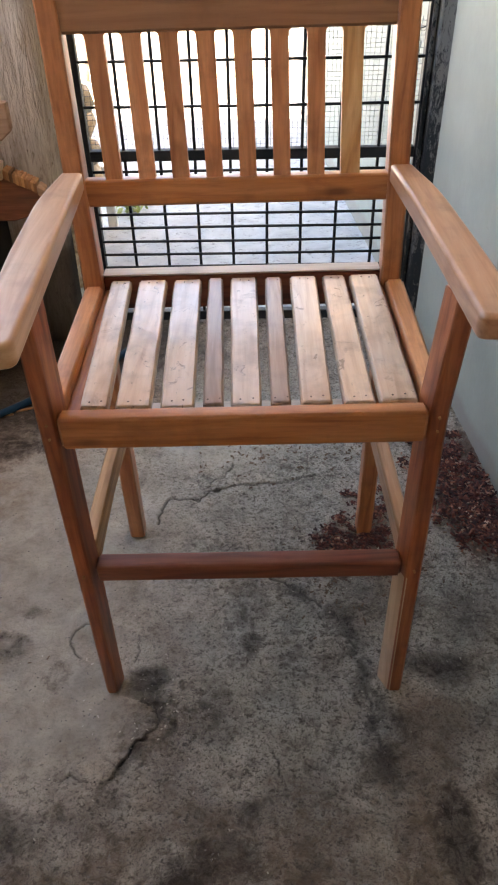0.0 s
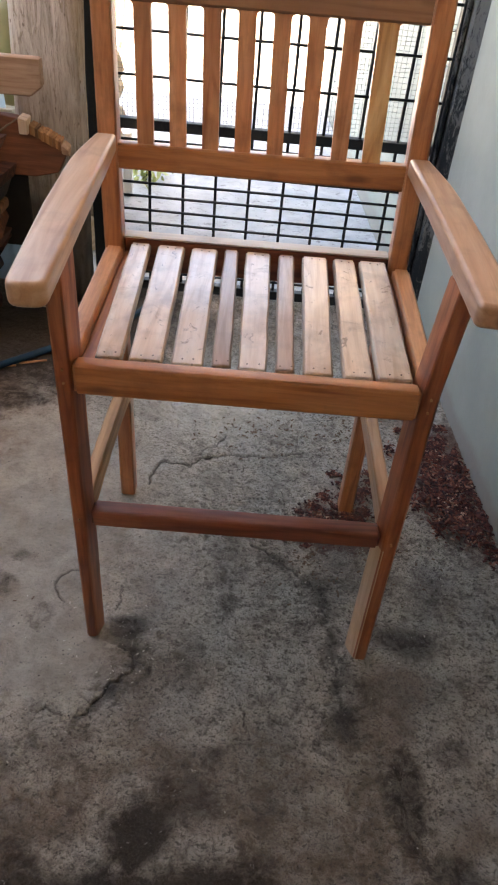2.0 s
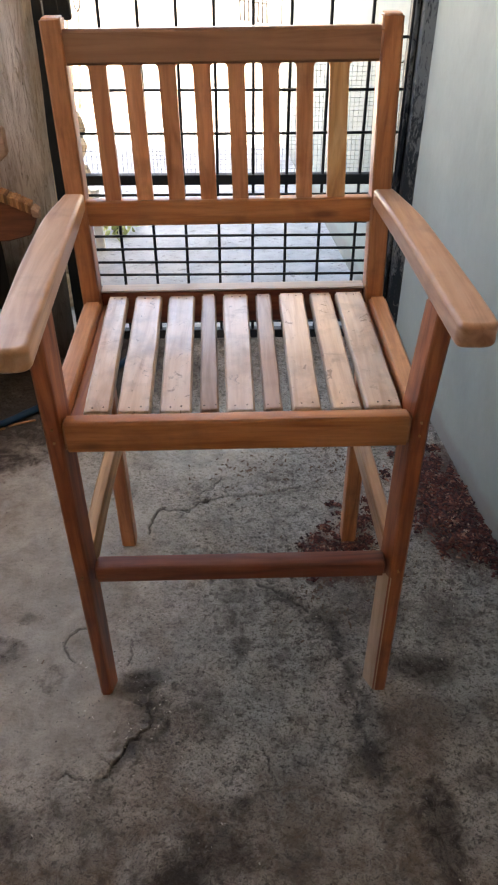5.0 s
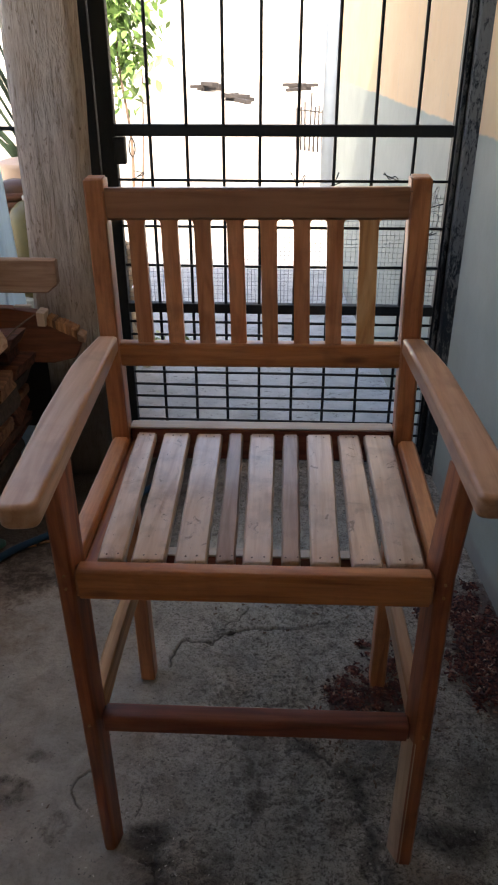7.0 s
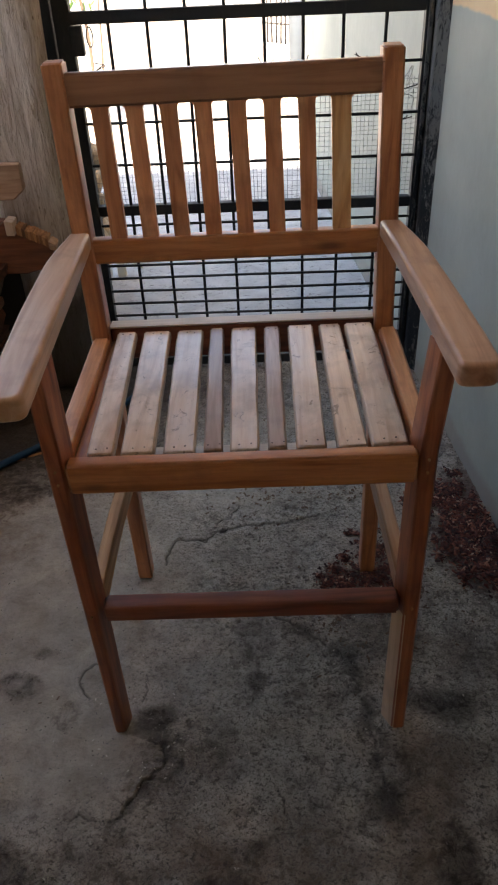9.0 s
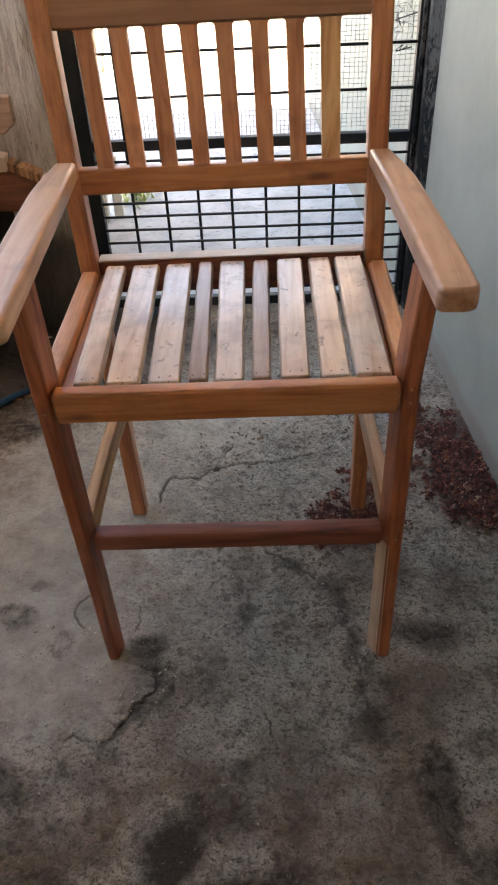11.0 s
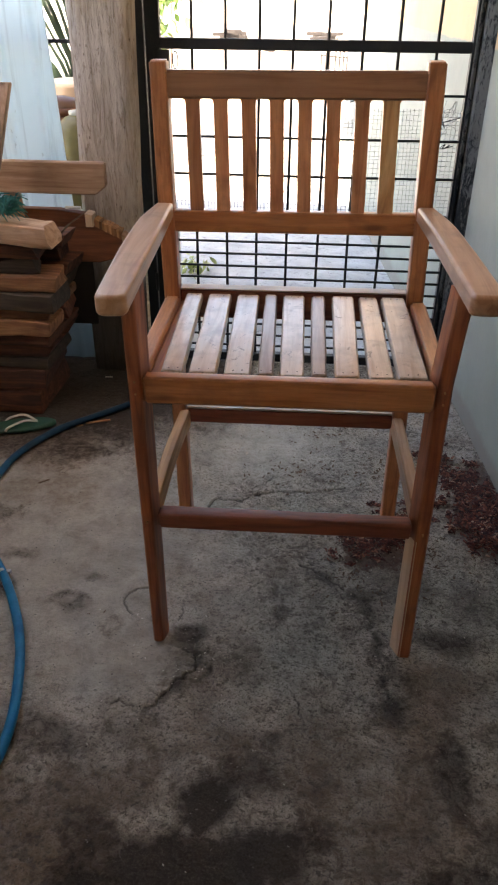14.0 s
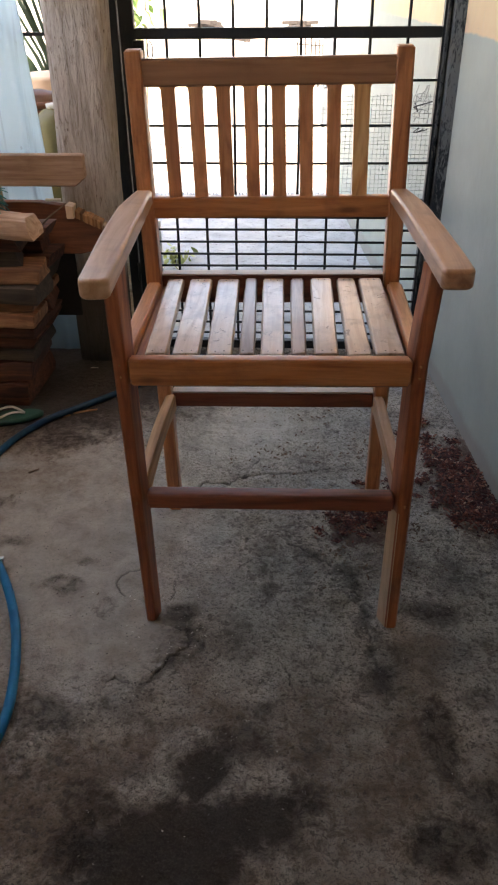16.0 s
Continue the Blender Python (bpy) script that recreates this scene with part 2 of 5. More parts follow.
def concrete_floor():
    """Old screed: sandy grain and crumbs everywhere; where it is stained, shaded, smooth or bare is laid down on the
    floor itself.
    """
    n = Nodes("worn_concrete")
    pos = n.coords(world_space=True)

    def laid(name):
        a = n.add("Attribute")
        a.attribute_name = name
        return a.outputs["Fac"]

    mid = n.noise(pos, 14.0, 7.0, 0.68, 0.4)
    sand = n.noise(pos, 230.0, 3.0, 0.65)
    worm = n.noise(n.coords((1, 1.25, 1), (6.1, 3.3, 0), True), 105.0, 5.0, 0.65, 0.5)
    ragged = n.noise(n.coords((1, 1, 1), (2.2, 8.4, 0), True), 34.0, 7.0, 0.75, 0.5)
    even = laid("smooth")
    coarse = n.math("SUBTRACT", 1.0, n.math("MULTIPLY", even, 0.8))
    c = n.ramp(mid, (0.34, (0.30, 0.262, 0.214)), (0.48, (0.50, 0.450, 0.378)), (0.64, (0.62, 0.565, 0.482)))
    umber = n.ramp(n.noise(n.coords((1, 1, 1), (1.3, 7.1, 0), True), 5.0, 7.0, 0.7, 0.4), (0.48, 0.0), (0.62, 0.5))
    c = n.mix(umber, c, (0.190, 0.142, 0.104))
    c = n.mix(n.math("MULTIPLY", even, 0.8), c, n.ramp(mid, (0.3, (0.255, 0.230, 0.193)), (0.7, (0.395, 0.360, 0.308))))
    c = n.mix(n.math("MULTIPLY", laid("cement"), 0.7), c, n.ramp(mid, (0.3, (0.33, 0.343, 0.30)), (0.7, (0.55, 0.568, 0.505))))
    soot = n.math("MULTIPLY", n.ramp(ragged, (0.36, 0.75), (0.45, 0.0)), coarse)
    c = n.mix(soot, c, (0.075, 0.062, 0.052))

    def stain(name, colour, amount, lo=0.46, hi=0.60):
        m = n.math("ADD", laid(name), n.math("MULTIPLY", n.math("SUBTRACT", ragged, 0.5), 1.9))
        m = n.math("ADD", m, n.math("MULTIPLY", n.math("SUBTRACT", worm, 0.5), 0.7))
        return n.mix(n.ramp(m, (lo, 0.0), (hi, amount)), c, colour)

    # crumbs with their relief shading put into the colour, sandy grain and pin holes
    c = n.mix(n.math("MULTIPLY", n.ramp(worm, (0.38, 0.8), (0.46, 0.0)), coarse), c, (0.072, 0.060, 0.049))
    c = n.mix(n.math("MULTIPLY", n.ramp(worm, (0.55, 0.0), (0.64, 0.42)), coarse), c, (0.58, 0.54, 0.475))
    c = stain("soil_and_falloff", (0.155, 0.098, 0.064), 0.65, 0.25, 0.95)
    c = stain("brown", (0.150, 0.100, 0.066), 0.68, 0.25, 0.85)
    c = stain("stain_and_shade", (0.034, 0.022, 0.015), 0.94, 0.28, 1.0)
    c = stain("rust", (0.085, 0.024, 0.016), 0.7, 0.42, 0.60)
    c = n.mix(n.math("MULTIPLY", n.ramp(sand, (0.38, 0.55), (0.48, 0.0)), coarse), c, (0.100, 0.084, 0.070))
    c = n.mix(n.math("MULTIPLY", laid("hollow"), 0.5), c, (0.070, 0.058, 0.048))
    hole = n.add("TexVoronoi", Vector=n.coords((1, 1, 1), (0.7, 5.9, 0), True), Scale=52.0).outputs["Distance"]
    some = n.ramp(n.noise(pos, 9.0, 3.0), (0.46, 0.0), (0.54, 1.0))
    c = n.mix(n.math("MULTIPLY", n.ramp(hole, (0.07, 0.85), (0.12, 0.0)), some), c, (0.036, 0.030, 0.025))
    c = n.mix(n.math("MULTIPLY", laid("crevice"), 0.92), c, (0.020, 0.017, 0.014))
    rough = n.math("ADD", 0.64, n.math("MULTIPLY", sand, 0.3))
    relief = n.math("ADD", mid, n.math("MULTIPLY", ragged, 0.6))
    nor = n.bump(n.math("MULTIPLY", relief, coarse), 1.0, 0.016, n.bump(n.math("MULTIPLY", worm, coarse), 1.0, 0.009, n.bump(sand, 0.8, 0.0026)))
    return n.done(c, rough, nor, Specular_IOR_Level=0.35)


floor_mat = concrete_floor()


def yard_concrete(name, lo, hi, dirt):
    n = Nodes(name)
    pos = n.coords(world_space=True)
    mid = n.noise(pos, 7.0, 7.0, 0.65, 0.4)
    c = n.ramp(mid, (0.3, lo), (0.7, hi))
    ridge = n.noise(n.coords((1.6, 2.6, 1), world_space=True), 15.0, 7.0, 0.75, 1.0)
    c = n.mix(n.ramp(ridge, (0.36, 0.85), (0.44, 0.0)), c, dirt)
    nor = n.bump(ridge, 0.6, 0.012, n.bump(n.noise(pos, 60.0, 4.0), 0.4, 0.004))
    return n.done(c, 0.85, nor)


porch_mat = yard_concrete("porch_concrete", (0.33, 0.345, 0.35), (0.52, 0.54, 0.54), (0.13, 0.13, 0.125))
ground_mat = yard_concrete("yard_ground", (0.42, 0.38, 0.31), (0.58, 0.54, 0.46), (0.30, 0.24, 0.17))


def plain(name, colour, rough=0.5, vary=0.15, scale=12.0, bump=0.15, **more):
    """Moulded or painted surface with a little mottling."""
    n = Nodes(name)
    pos = n.coords()
    f = n.noise(pos, scale, 5.0, 0.6)
    c = n.ramp(f, (0.3, tuple(v * (1 - vary) for v in colour)), (0.7, tuple(min(0.95, v * (1 + vary)) for v in colour)))
    return n.done(c, rough, n.bump(n.noise(pos, scale * 8, 3.0), bump, 0.001), **more)


def hose_rubber():
    """Blue rubber, much darker along the stretch past the timber stack."""
    n = Nodes("blue_hose_rubber")
    pos = n.coords(world_space=True)
    f = n.noise(pos, 20.0, 5.0, 0.6)
    c = n.ramp(f, (0.3, (0.002, 0.115, 0.235)), (0.7, (0.003, 0.19, 0.37)))
    y = n.add("SeparateXYZ", Vector=pos).outputs["Y"]
    darkening = n.ramp(n.math("MULTIPLY", n.math("ADD", y, n.math("MULTIPLY", n.noise(pos, 9.0, 5.0, 0.7), 0.5)), 0.4), (0.62, 0.0), (0.78, 0.85))
    c = n.mix(darkening, c, (0.010, 0.022, 0.038))
    return n.done(c, 0.5, n.bump(n.noise(pos, 160.0, 3.0), 0.15, 0.001), Specular_IOR_Level=0.2)


hose_mat = hose_rubber()
steel = plain("dull_steel", (0.42, 0.42, 0.42), 0.4, 0.2, 40.0, Metallic=1.0)
def streaked_sheet():
    n = Nodes("bluish_white_sheet")
    pos = n.coords()
    c = n.ramp(n.noise(pos, 4.0, 5.0), (0.3, (0.56, 0.67, 0.73)), (0.7, (0.72, 0.84, 0.89)))
    # shadows of the bars behind the sheet, painted as dark streaks
    bar_shadows = n.ramp(n.noise(n.coords((30, 30, 1.4)), 1.3, 5.0, 0.6, 0.5), (0.54, 0.0), (0.66, 0.65))
    c = n.mix(bar_shadows, c, (0.22, 0.27, 0.30))
    # shade at the sheet's foot, put into the colour
    z = n.add("SeparateXYZ", Vector=pos).outputs["Z"]
    darkening = n.ramp(n.math("ADD", z, n.math("MULTIPLY", n.noise(pos, 16.0, 6.0, 0.7), 0.12)), (0.19, 0.95), (0.25, 0.0))
    c = n.mix(darkening, c, (0.030, 0.023, 0.018))
    spots = n.ramp(n.noise(n.coords((1, 1, 0.5)), 26.0, 4.0, 0.6), (0.68, 0.0), (0.72, 0.7))
    c = n.mix(spots, c, (0.12, 0.13, 0.14))
    return n.done(c, 0.45, n.bump(n.noise(pos, 30.0, 3.0), 0.1, 0.001))


sheet_mat = streaked_sheet()
st = sheet_mat.node_tree
glow = st.nodes.new("ShaderNodeBsdfTranslucent")
glow.inputs["Color"].default_value = (0.66, 0.79, 0.85, 1)
half = st.nodes.new("ShaderNodeMixShader")
half.inputs[0].default_value = 0.55
st.links.new(st.nodes["Principled BSDF"].outputs[0], half.inputs[1])
st.links.new(glow.outputs[0], half.inputs[2])
st.links.new(half.outputs[0], st.nodes["Material Output"].inputs["Surface"])
jug_yellow = plain("olive_yellow_plastic", (0.20, 0.150, 0.048), 0.4, 0.2, 9.0)
jug_brown = plain("brown_plastic", (0.12, 0.055, 0.03), 0.35, 0.2, 9.0)
peach = plain("peach_plastic", (0.75, 0.52, 0.36), 0.5, 0.1, 9.0)
teal = plain("teal_fibre", (0.02, 0.20, 0.19), 0.7, 0.4, 60.0)
slipper_green = plain("green_rubber", (0.022, 0.085, 0.058), 0.5, 0.2, 25.0)
cream = plain("cream_rubber", (0.62, 0.58, 0.50), 0.5, 0.15, 25.0)
twig_mat = plain("dry_twig", (0.16, 0.11, 0.075), 0.8, 0.3, 60.0)
nail_mat = plain("rusty_nail", (0.06, 0.035, 0.025), 0.6, 0.3, 300.0)
wire_mat = plain("grey_wire", (0.16, 0.17, 0.175), 0.5, 0.2, 80.0)
leaf_mat = plain("green_leaf", (0.12, 0.22, 0.05), 0.5, 0.5, 6.0)
leaf_pale = plain("yellow_green_leaf", (0.36, 0.40, 0.14), 0.5, 0.4, 20.0)
leaf_dark = plain("dark_stalk", (0.05, 0.085, 0.05), 0.5, 0.4, 6.0)
def shavings():
    """Flakes of red heartwood, each of its own tone, a few of them pale."""
    n = Nodes("red_shavings")
    r = n.add("NewGeometry").outputs["Random Per Island"]
    c = n.ramp(r, (0.0, (0.022, 0.006, 0.005)), (0.45, (0.075, 0.017, 0.012)), (0.80, (0.16, 0.042, 0.026)), (0.93, (0.30, 0.12, 0.075)), (1.0, (0.46, 0.32, 0.24)))
    return n.done(c, 0.75)


dust_mat = shavings()
# greyed tone: the haze over the crest rail is put into its colour
hazed_crest_wood = wood("hazed_crest_wood", "x", (0.44, 0.235, 0.135), (0.37, 0.185, 0.10), (0.26, 0.115, 0.06), rough=0.36, coat=0.4, vary=0.1, grain=0.2)
side_wood = wood("bare_side_wood", "y", (0.66, 0.40, 0.20), (0.56, 0.31, 0.14), (0.36, 0.18, 0.08), rough=0.5, vary=0.2, grain=0.3)
sapwood = wood("pale_wood", "z", (0.76, 0.60, 0.47), (0.67, 0.51, 0.38), (0.52, 0.36, 0.25), rough=0.5, vary=0.1, grain=0.25)
gravel_mat = plain("grit", (0.22, 0.20, 0.18), 0.9, 0.4, 30.0)
pole_mat = plain("pale_blue_pole_paint", (0.20, 0.245, 0.29), 0.5, 0.1, 6.0)
far_wall_mat = plain("limewashed_wall", (0.74, 0.72, 0.66), 0.8, 0.1, 2.0)
# pale warm tone, so the unseen walls bounce fill onto the chair
unseen_wall_mat = plain("unseen_wall_paint", (0.62, 0.54, 0.44), 0.8, 0.15, 2.0)
roof_mat = plain("unseen_roof", (0.34, 0.33, 0.32), 0.6, 0.2, 2.0)
sack_mat = plain("pale_sacking", (0.60, 0.55, 0.46), 0.85, 0.2, 12.0)

# ---- mesh helpers ----


SOFT = set()


def part(name, bm, material, parent=None, label=""):
    """Links a bmesh as one mesh object, under a thing or on its own."""
    me = bpy.data.meshes.new(name)
    soft = id(bm) in SOFT
    SOFT.discard(id(bm))
    if soft:
        # normals weighted by area keep the broad faces flat and round the edges
        sums = [Vector((0, 0, 0)) for _ in bm.verts]
        bm.normal_update()
        bm.verts.index_update()
        for f in bm.faces:
            push = f.normal * f.calc_area() ** 1.5
            for v in f.verts:
                sums[v.index] += push
    bm.to_mesh(me)
    bm.free()
    if soft:
        me.normals_split_custom_set_from_vertices([tuple(v.normalized()) for v in sums])
    me.materials.append(material)
    ob = new(name, me)
    if parent is not None:
        ob.parent = parent
    if label:
        ob["label"] = label
    return ob


def thing(name, label, category, m=None, group="", kind=""):
    ob = new(name)
    if m is not None:
        ob.matrix_basis = m
    return tagged(ob, label, category, group, kind)


def soften(bm, width, segments=2):
    bm.normal_update()
    if width > 0:
        sharp = [e for e in bm.edges if len(e.link_faces) == 2 and e.calc_face_angle(0) > 0.5]
        bmesh.ops.bevel(bm, geom=sharp, offset=width, segments=segments, affect="EDGES", clamp_overlap=True)
        for f in bm.faces:
            f.smooth = True
        SOFT.add(id(bm))
        return bm
    return flat(bm)


def flat(bm):
    for f in bm.faces:
        f.smooth = False
    return bm


def hexa(corners, width=0.003, segments=2):
    """A solid from 8 corners: four of the bottom, anticlockwise, then four of the top."""
    bm = bmesh.new()
    v = [bm.verts.new(c) for c in corners]
    for a in ((3, 2, 1, 0), (4, 5, 6, 7), (0, 1, 5, 4), (1, 2, 6, 5), (2, 3, 7, 6), (3, 0, 4, 7)):
        bm.faces.new([v[i] for i in a])
    return soften(bm, width, segments)


def box(x0, x1, y0, y1, z0, z1, width=0.003, segments=2):
    return hexa([(x0, y0, z0), (x1, y0, z0), (x1, y1, z0), (x0, y1, z0), (x0, y0, z1), (x1, y0, z1), (x1, y1, z1), (x0, y1, z1)], width, segments)


def slab(outline, z0, z1, width=0.004, segments=3):
    """A board with an outline in plan."""
    bm = bmesh.new()
    low = [bm.verts.new((x, y, z0)) for x, y in outline]
    top = [bm.verts.new((x, y, z1)) for x, y in outline]
    bm.faces.new(low[::-1])
    bm.faces.new(top)
    for i in range(len(outline)):
        j = (i + 1) % len(outline)
        bm.faces.new((low[i], low[j], top[j], top[i]))
    bmesh.ops.recalc_face_normals(bm, faces=bm.faces)
    return soften(bm, width, segments)


def rounded_slab(outline, z0, z1, r, steps=4):
    """A board with an outline in plan, given anticlockwise, and half-round edges."""
    n = len(outline)
    pts = [Vector((x, y, 0)) for x, y in outline]
    inward = []
    for i in range(n):
        a, d = (pts[i] - pts[i - 1]).normalized(), (pts[(i + 1) % n] - pts[i]).normalized()
        m = Vector((-a.y - d.y, a.x + d.x, 0)).normalized()
        inward.append(m / max(0.5, m.dot(Vector((-a.y, a.x, 0)))))
    levels = []
    for k in range(steps + 1):
        t = math.pi / 2 * k / steps
        levels.append((r * (1 - math.sin(t)), z0 + r * (1 - math.cos(t))))
    levels += [(o, z0 + z1 - z) for o, z in levels[::-1]]
    bm = bmesh.new()
    rings = [[bm.verts.new((pts[i] + inward[i] * o) + Vector((0, 0, z))) for i in range(n)] for o, z in levels]
    for a, d in zip(rings, rings[1:]):
        for i in range(n):
            bm.faces.new((a[i], a[(i + 1) % n], d[(i + 1) % n], d[i]))
    bm.faces.new(rings[0][::-1])
    bm.faces.new(rings[-1])
    for f in bm.faces:
        f.smooth = True
    SOFT.add(id(bm))
    return bm


def round_corners(outline, radii, steps=5):
    """An outline with its corners rounded by their radii."""
    out, n = [], len(outline)
    for i in range(n):
        p, r = Vector(outline[i]), radii[i]
        a, d = (Vector(outline[i - 1]) - p), (Vector(outline[(i + 1) % n]) - p)
        if r <= 0:
            out.append(tuple(p))
            continue
        r = min(r, a.length * 0.45, d.length * 0.45)
        p0, p1 = p + a.normalized() * r, p + d.normalized() * r
        for k in range(steps + 1):
            t = k / steps
            out.append(tuple((1 - t) ** 2 * p0 + 2 * t * (1 - t) * p + t * t * p1))
    return out


def tube(points, radius, sides=8, closed=False, taper=1.0):
    """A round rod along points."""
    bm = bmesh.new()
    pts = [Vector(p) for p in points]
    rings = []
    for i, p in enumerate(pts):
        a, c = pts[max(i - 1, 0)], pts[min(i + 1, len(pts) - 1)]
        if closed:
            a, c = pts[i - 1], pts[(i + 1) % len(pts)]
        d = (c - a).normalized()
        side = d.cross(Vector((0, 0, 1)) if abs(d.z) < 0.9 else Vector((1, 0, 0))).normalized()
        up = side.cross(d)
        r = radius * (1 + (taper - 1) * i / max(1, len(pts) - 1))
        rings.append([bm.verts.new(p + r * (math.cos(t) * side + math.sin(t) * up)) for t in [2 * math.pi * k / sides for k in range(sides)]])
    n = len(rings)
    for i in range(n if closed else n - 1):
        for k in range(sides):
            bm.faces.new((rings[i][k], rings[i][(k + 1) % sides], rings[(i + 1) % n][(k + 1) % sides], rings[(i + 1) % n][k]))
    if not closed:
        bm.faces.new(rings[0][::-1])
        bm.faces.new(rings[-1])
    bmesh.ops.recalc_face_normals(bm, faces=bm.faces)
    for f in bm.faces:
        f.smooth = len(f.verts) == 4
    return bm


def spline(points, steps=10):
    """Points on a smooth curve through the given ones."""
    p = [Vector(points[0])] + [Vector(q) for q in points] + [Vector(points[-1])]
    out = []
    for i in range(1, len(p) - 2):
        for s in range(steps):
            t = s / steps
            out.append(0.5 * (2 * p[i] + (p[i + 1] - p[i - 1]) * t + (2 * p[i - 1] - 5 * p[i] + 4 * p[i + 1] - p[i + 2]) * t**2 + (3 * p[i] - p[i - 1] - 3 * p[i + 1] + p[i + 2]) * t**3))
    return out + [p[-2]]


def lathe(profile, sides=20):
    bm = bmesh.new()
    rings = [[bm.verts.new((r * math.cos(2 * math.pi * k / sides), r * math.sin(2 * math.pi * k / sides), z)) for k in range(sides)] for r, z in profile]
    for a, c in zip(rings, rings[1:]):
        for k in range(sides):
            bm.faces.new((a[k], a[(k + 1) % sides], c[(k + 1) % sides], c[k]))
    bm.faces.new(rings[0][::-1])
    bm.faces.new(rings[-1])
    for f in bm.faces:
        f.smooth = len(f.verts) == 4
    return bm


def joined(solids):
    """Several bmeshes as one."""
    whole = bmesh.new()
    for s in solids:
        me = bpy.data.meshes.new("tmp")
        s.to_mesh(me)
        SOFT.discard(id(s))
        s.free()
        whole.from_mesh(me)
        bpy.data.meshes.remove(me)
    return whole


# ---- structure: ground, floor, wall, roof ----


def fbm(x, y, seed, octaves=4, freq=1.0):
    """Smooth noise on a grid, summed over octaves."""
    rng = np.random.RandomState(seed)
    total, amp = np.zeros_like(x), 1.0
    for _ in range(octaves):
        lattice = rng.rand(64, 64)
        u, v = x * freq, y * freq
        i, j = np.floor(u).astype(int), np.floor(v).astype(int)
        fu, fv = u - i, v - j
        fu, fv = fu * fu * (3 - 2 * fu), fv * fv * (3 - 2 * fv)
        a, c = lattice[i % 64, j % 64], lattice[(i + 1) % 64, j % 64]
        d, e2 = lattice[i % 64, (j + 1) % 64], lattice[(i + 1) % 64, (j + 1) % 64]
        total += amp * ((a * (1 - fu) + c * fu) * (1 - fv) + (d * (1 - fu) + e2 * fu) * fv - 0.5)
        amp, freq = amp * 0.5, freq * 2.03
    return total


def grid_mesh(name, xs, ys, height):
    x, y = np.meshgrid(xs, ys)
    z = height(x, y)
    verts = np.stack([x, y, z], -1).reshape(-1, 3)
    n, m = len(xs), len(ys)
    k = np.arange(n * m).reshape(m, n)
    faces = np.stack([k[:-1, :-1], k[:-1, 1:], k[1:, 1:], k[1:, :-1]], -1).reshape(-1, 4)
    me = bpy.data.meshes.new(name)
    me.from_pydata(verts.tolist(), [], faces.tolist())
    for p in me.polygons:
        p.use_smooth = True
    return me


# line of the broken screed edge: the smooth side lies towards -x
EDGE = [(-0.243, 0.700), (-0.231, 0.728), (-0.203, 0.773), (-0.163, 0.813), (-0.168, 0.838), (-0.180, 0.852), (-0.205, 0.862)]


def near_line(x, y, line):
    """Distance to a broken line and the side on which a point lies (positive: left of its run)."""
    best, side = np.full_like(x, 9.0), np.zeros_like(x)
    for (ax, ay), (bx, by) in zip(line, line[1:]):
        dx, dy = bx - ax, by - ay
        t = np.clip(((x - ax) * dx + (y - ay) * dy) / (dx * dx + dy * dy), 0, 1)
        d = np.hypot(x - ax - t * dx, y - ay - t * dy)
        s = np.sign((y - ay) * dx - (x - ax) * dy)
        side = np.where(d < best, s, side)
        best = np.minimum(best, d)
    return best, side


def crack_path(points, seed, steps=5, jag=0.006):
    rng = random.Random(seed)
    out = []
    for (ax, ay), (bx, by) in zip(points, points[1:]):
        for s in range(steps):
            t = s / steps
            out.append((ax + (bx - ax) * t + rng.uniform(-jag, jag), ay + (by - ay) * t + rng.uniform(-jag, jag)))
    return out + [points[-1]]


CRACKS = [
    (crack_path(EDGE, 1, 4, 0.004), 0.0023, 0.008),
    (crack_path([(-0.335, 0.699), (-0.320, 0.712), (-0.30, 0.70), (-0.284, 0.697)], 10, 4, 0.003), 0.0022, 0.005),
    (crack_path([(-0.325, 1.062), (-0.350, 1.057), (-0.374, 1.029), (-0.372, 0.999), (-0.343, 0.966)], 2, 4, 0.003), 0.0024, 0.005),
    (crack_path([(-0.226, 1.027), (-0.222, 0.996), (-0.229, 0.956)], 3, 4, 0.004), 0.0022, 0.005),
    (crack_path([(-0.214, 1.373), (-0.216, 1.425), (-0.190, 1.464), (-0.122, 1.456), (-0.094, 1.489), (-0.018, 1.515), (0.043, 1.520), (0.104, 1.526), (0.20, 1.55)], 4, 4, 0.006), 0.0032, 0.008),
    (crack_path([(-0.09, 1.52), (-0.05, 1.56), (-0.03, 1.60)], 9, 4, 0.006), 0.002, 0.005),
    (crack_path([(0.052, 0.757), (0.065, 0.737), (0.070, 0.707)], 5, 4, 0.003), 0.0022, 0.005),
    (crack_path([(0.05, 1.20), (0.125, 1.144), (0.222, 1.059), (0.244, 0.942), (0.254, 0.836), (0.265, 0.749), (0.271, 0.710)], 6, 5, 0.008), 0.005, 0.004),
]


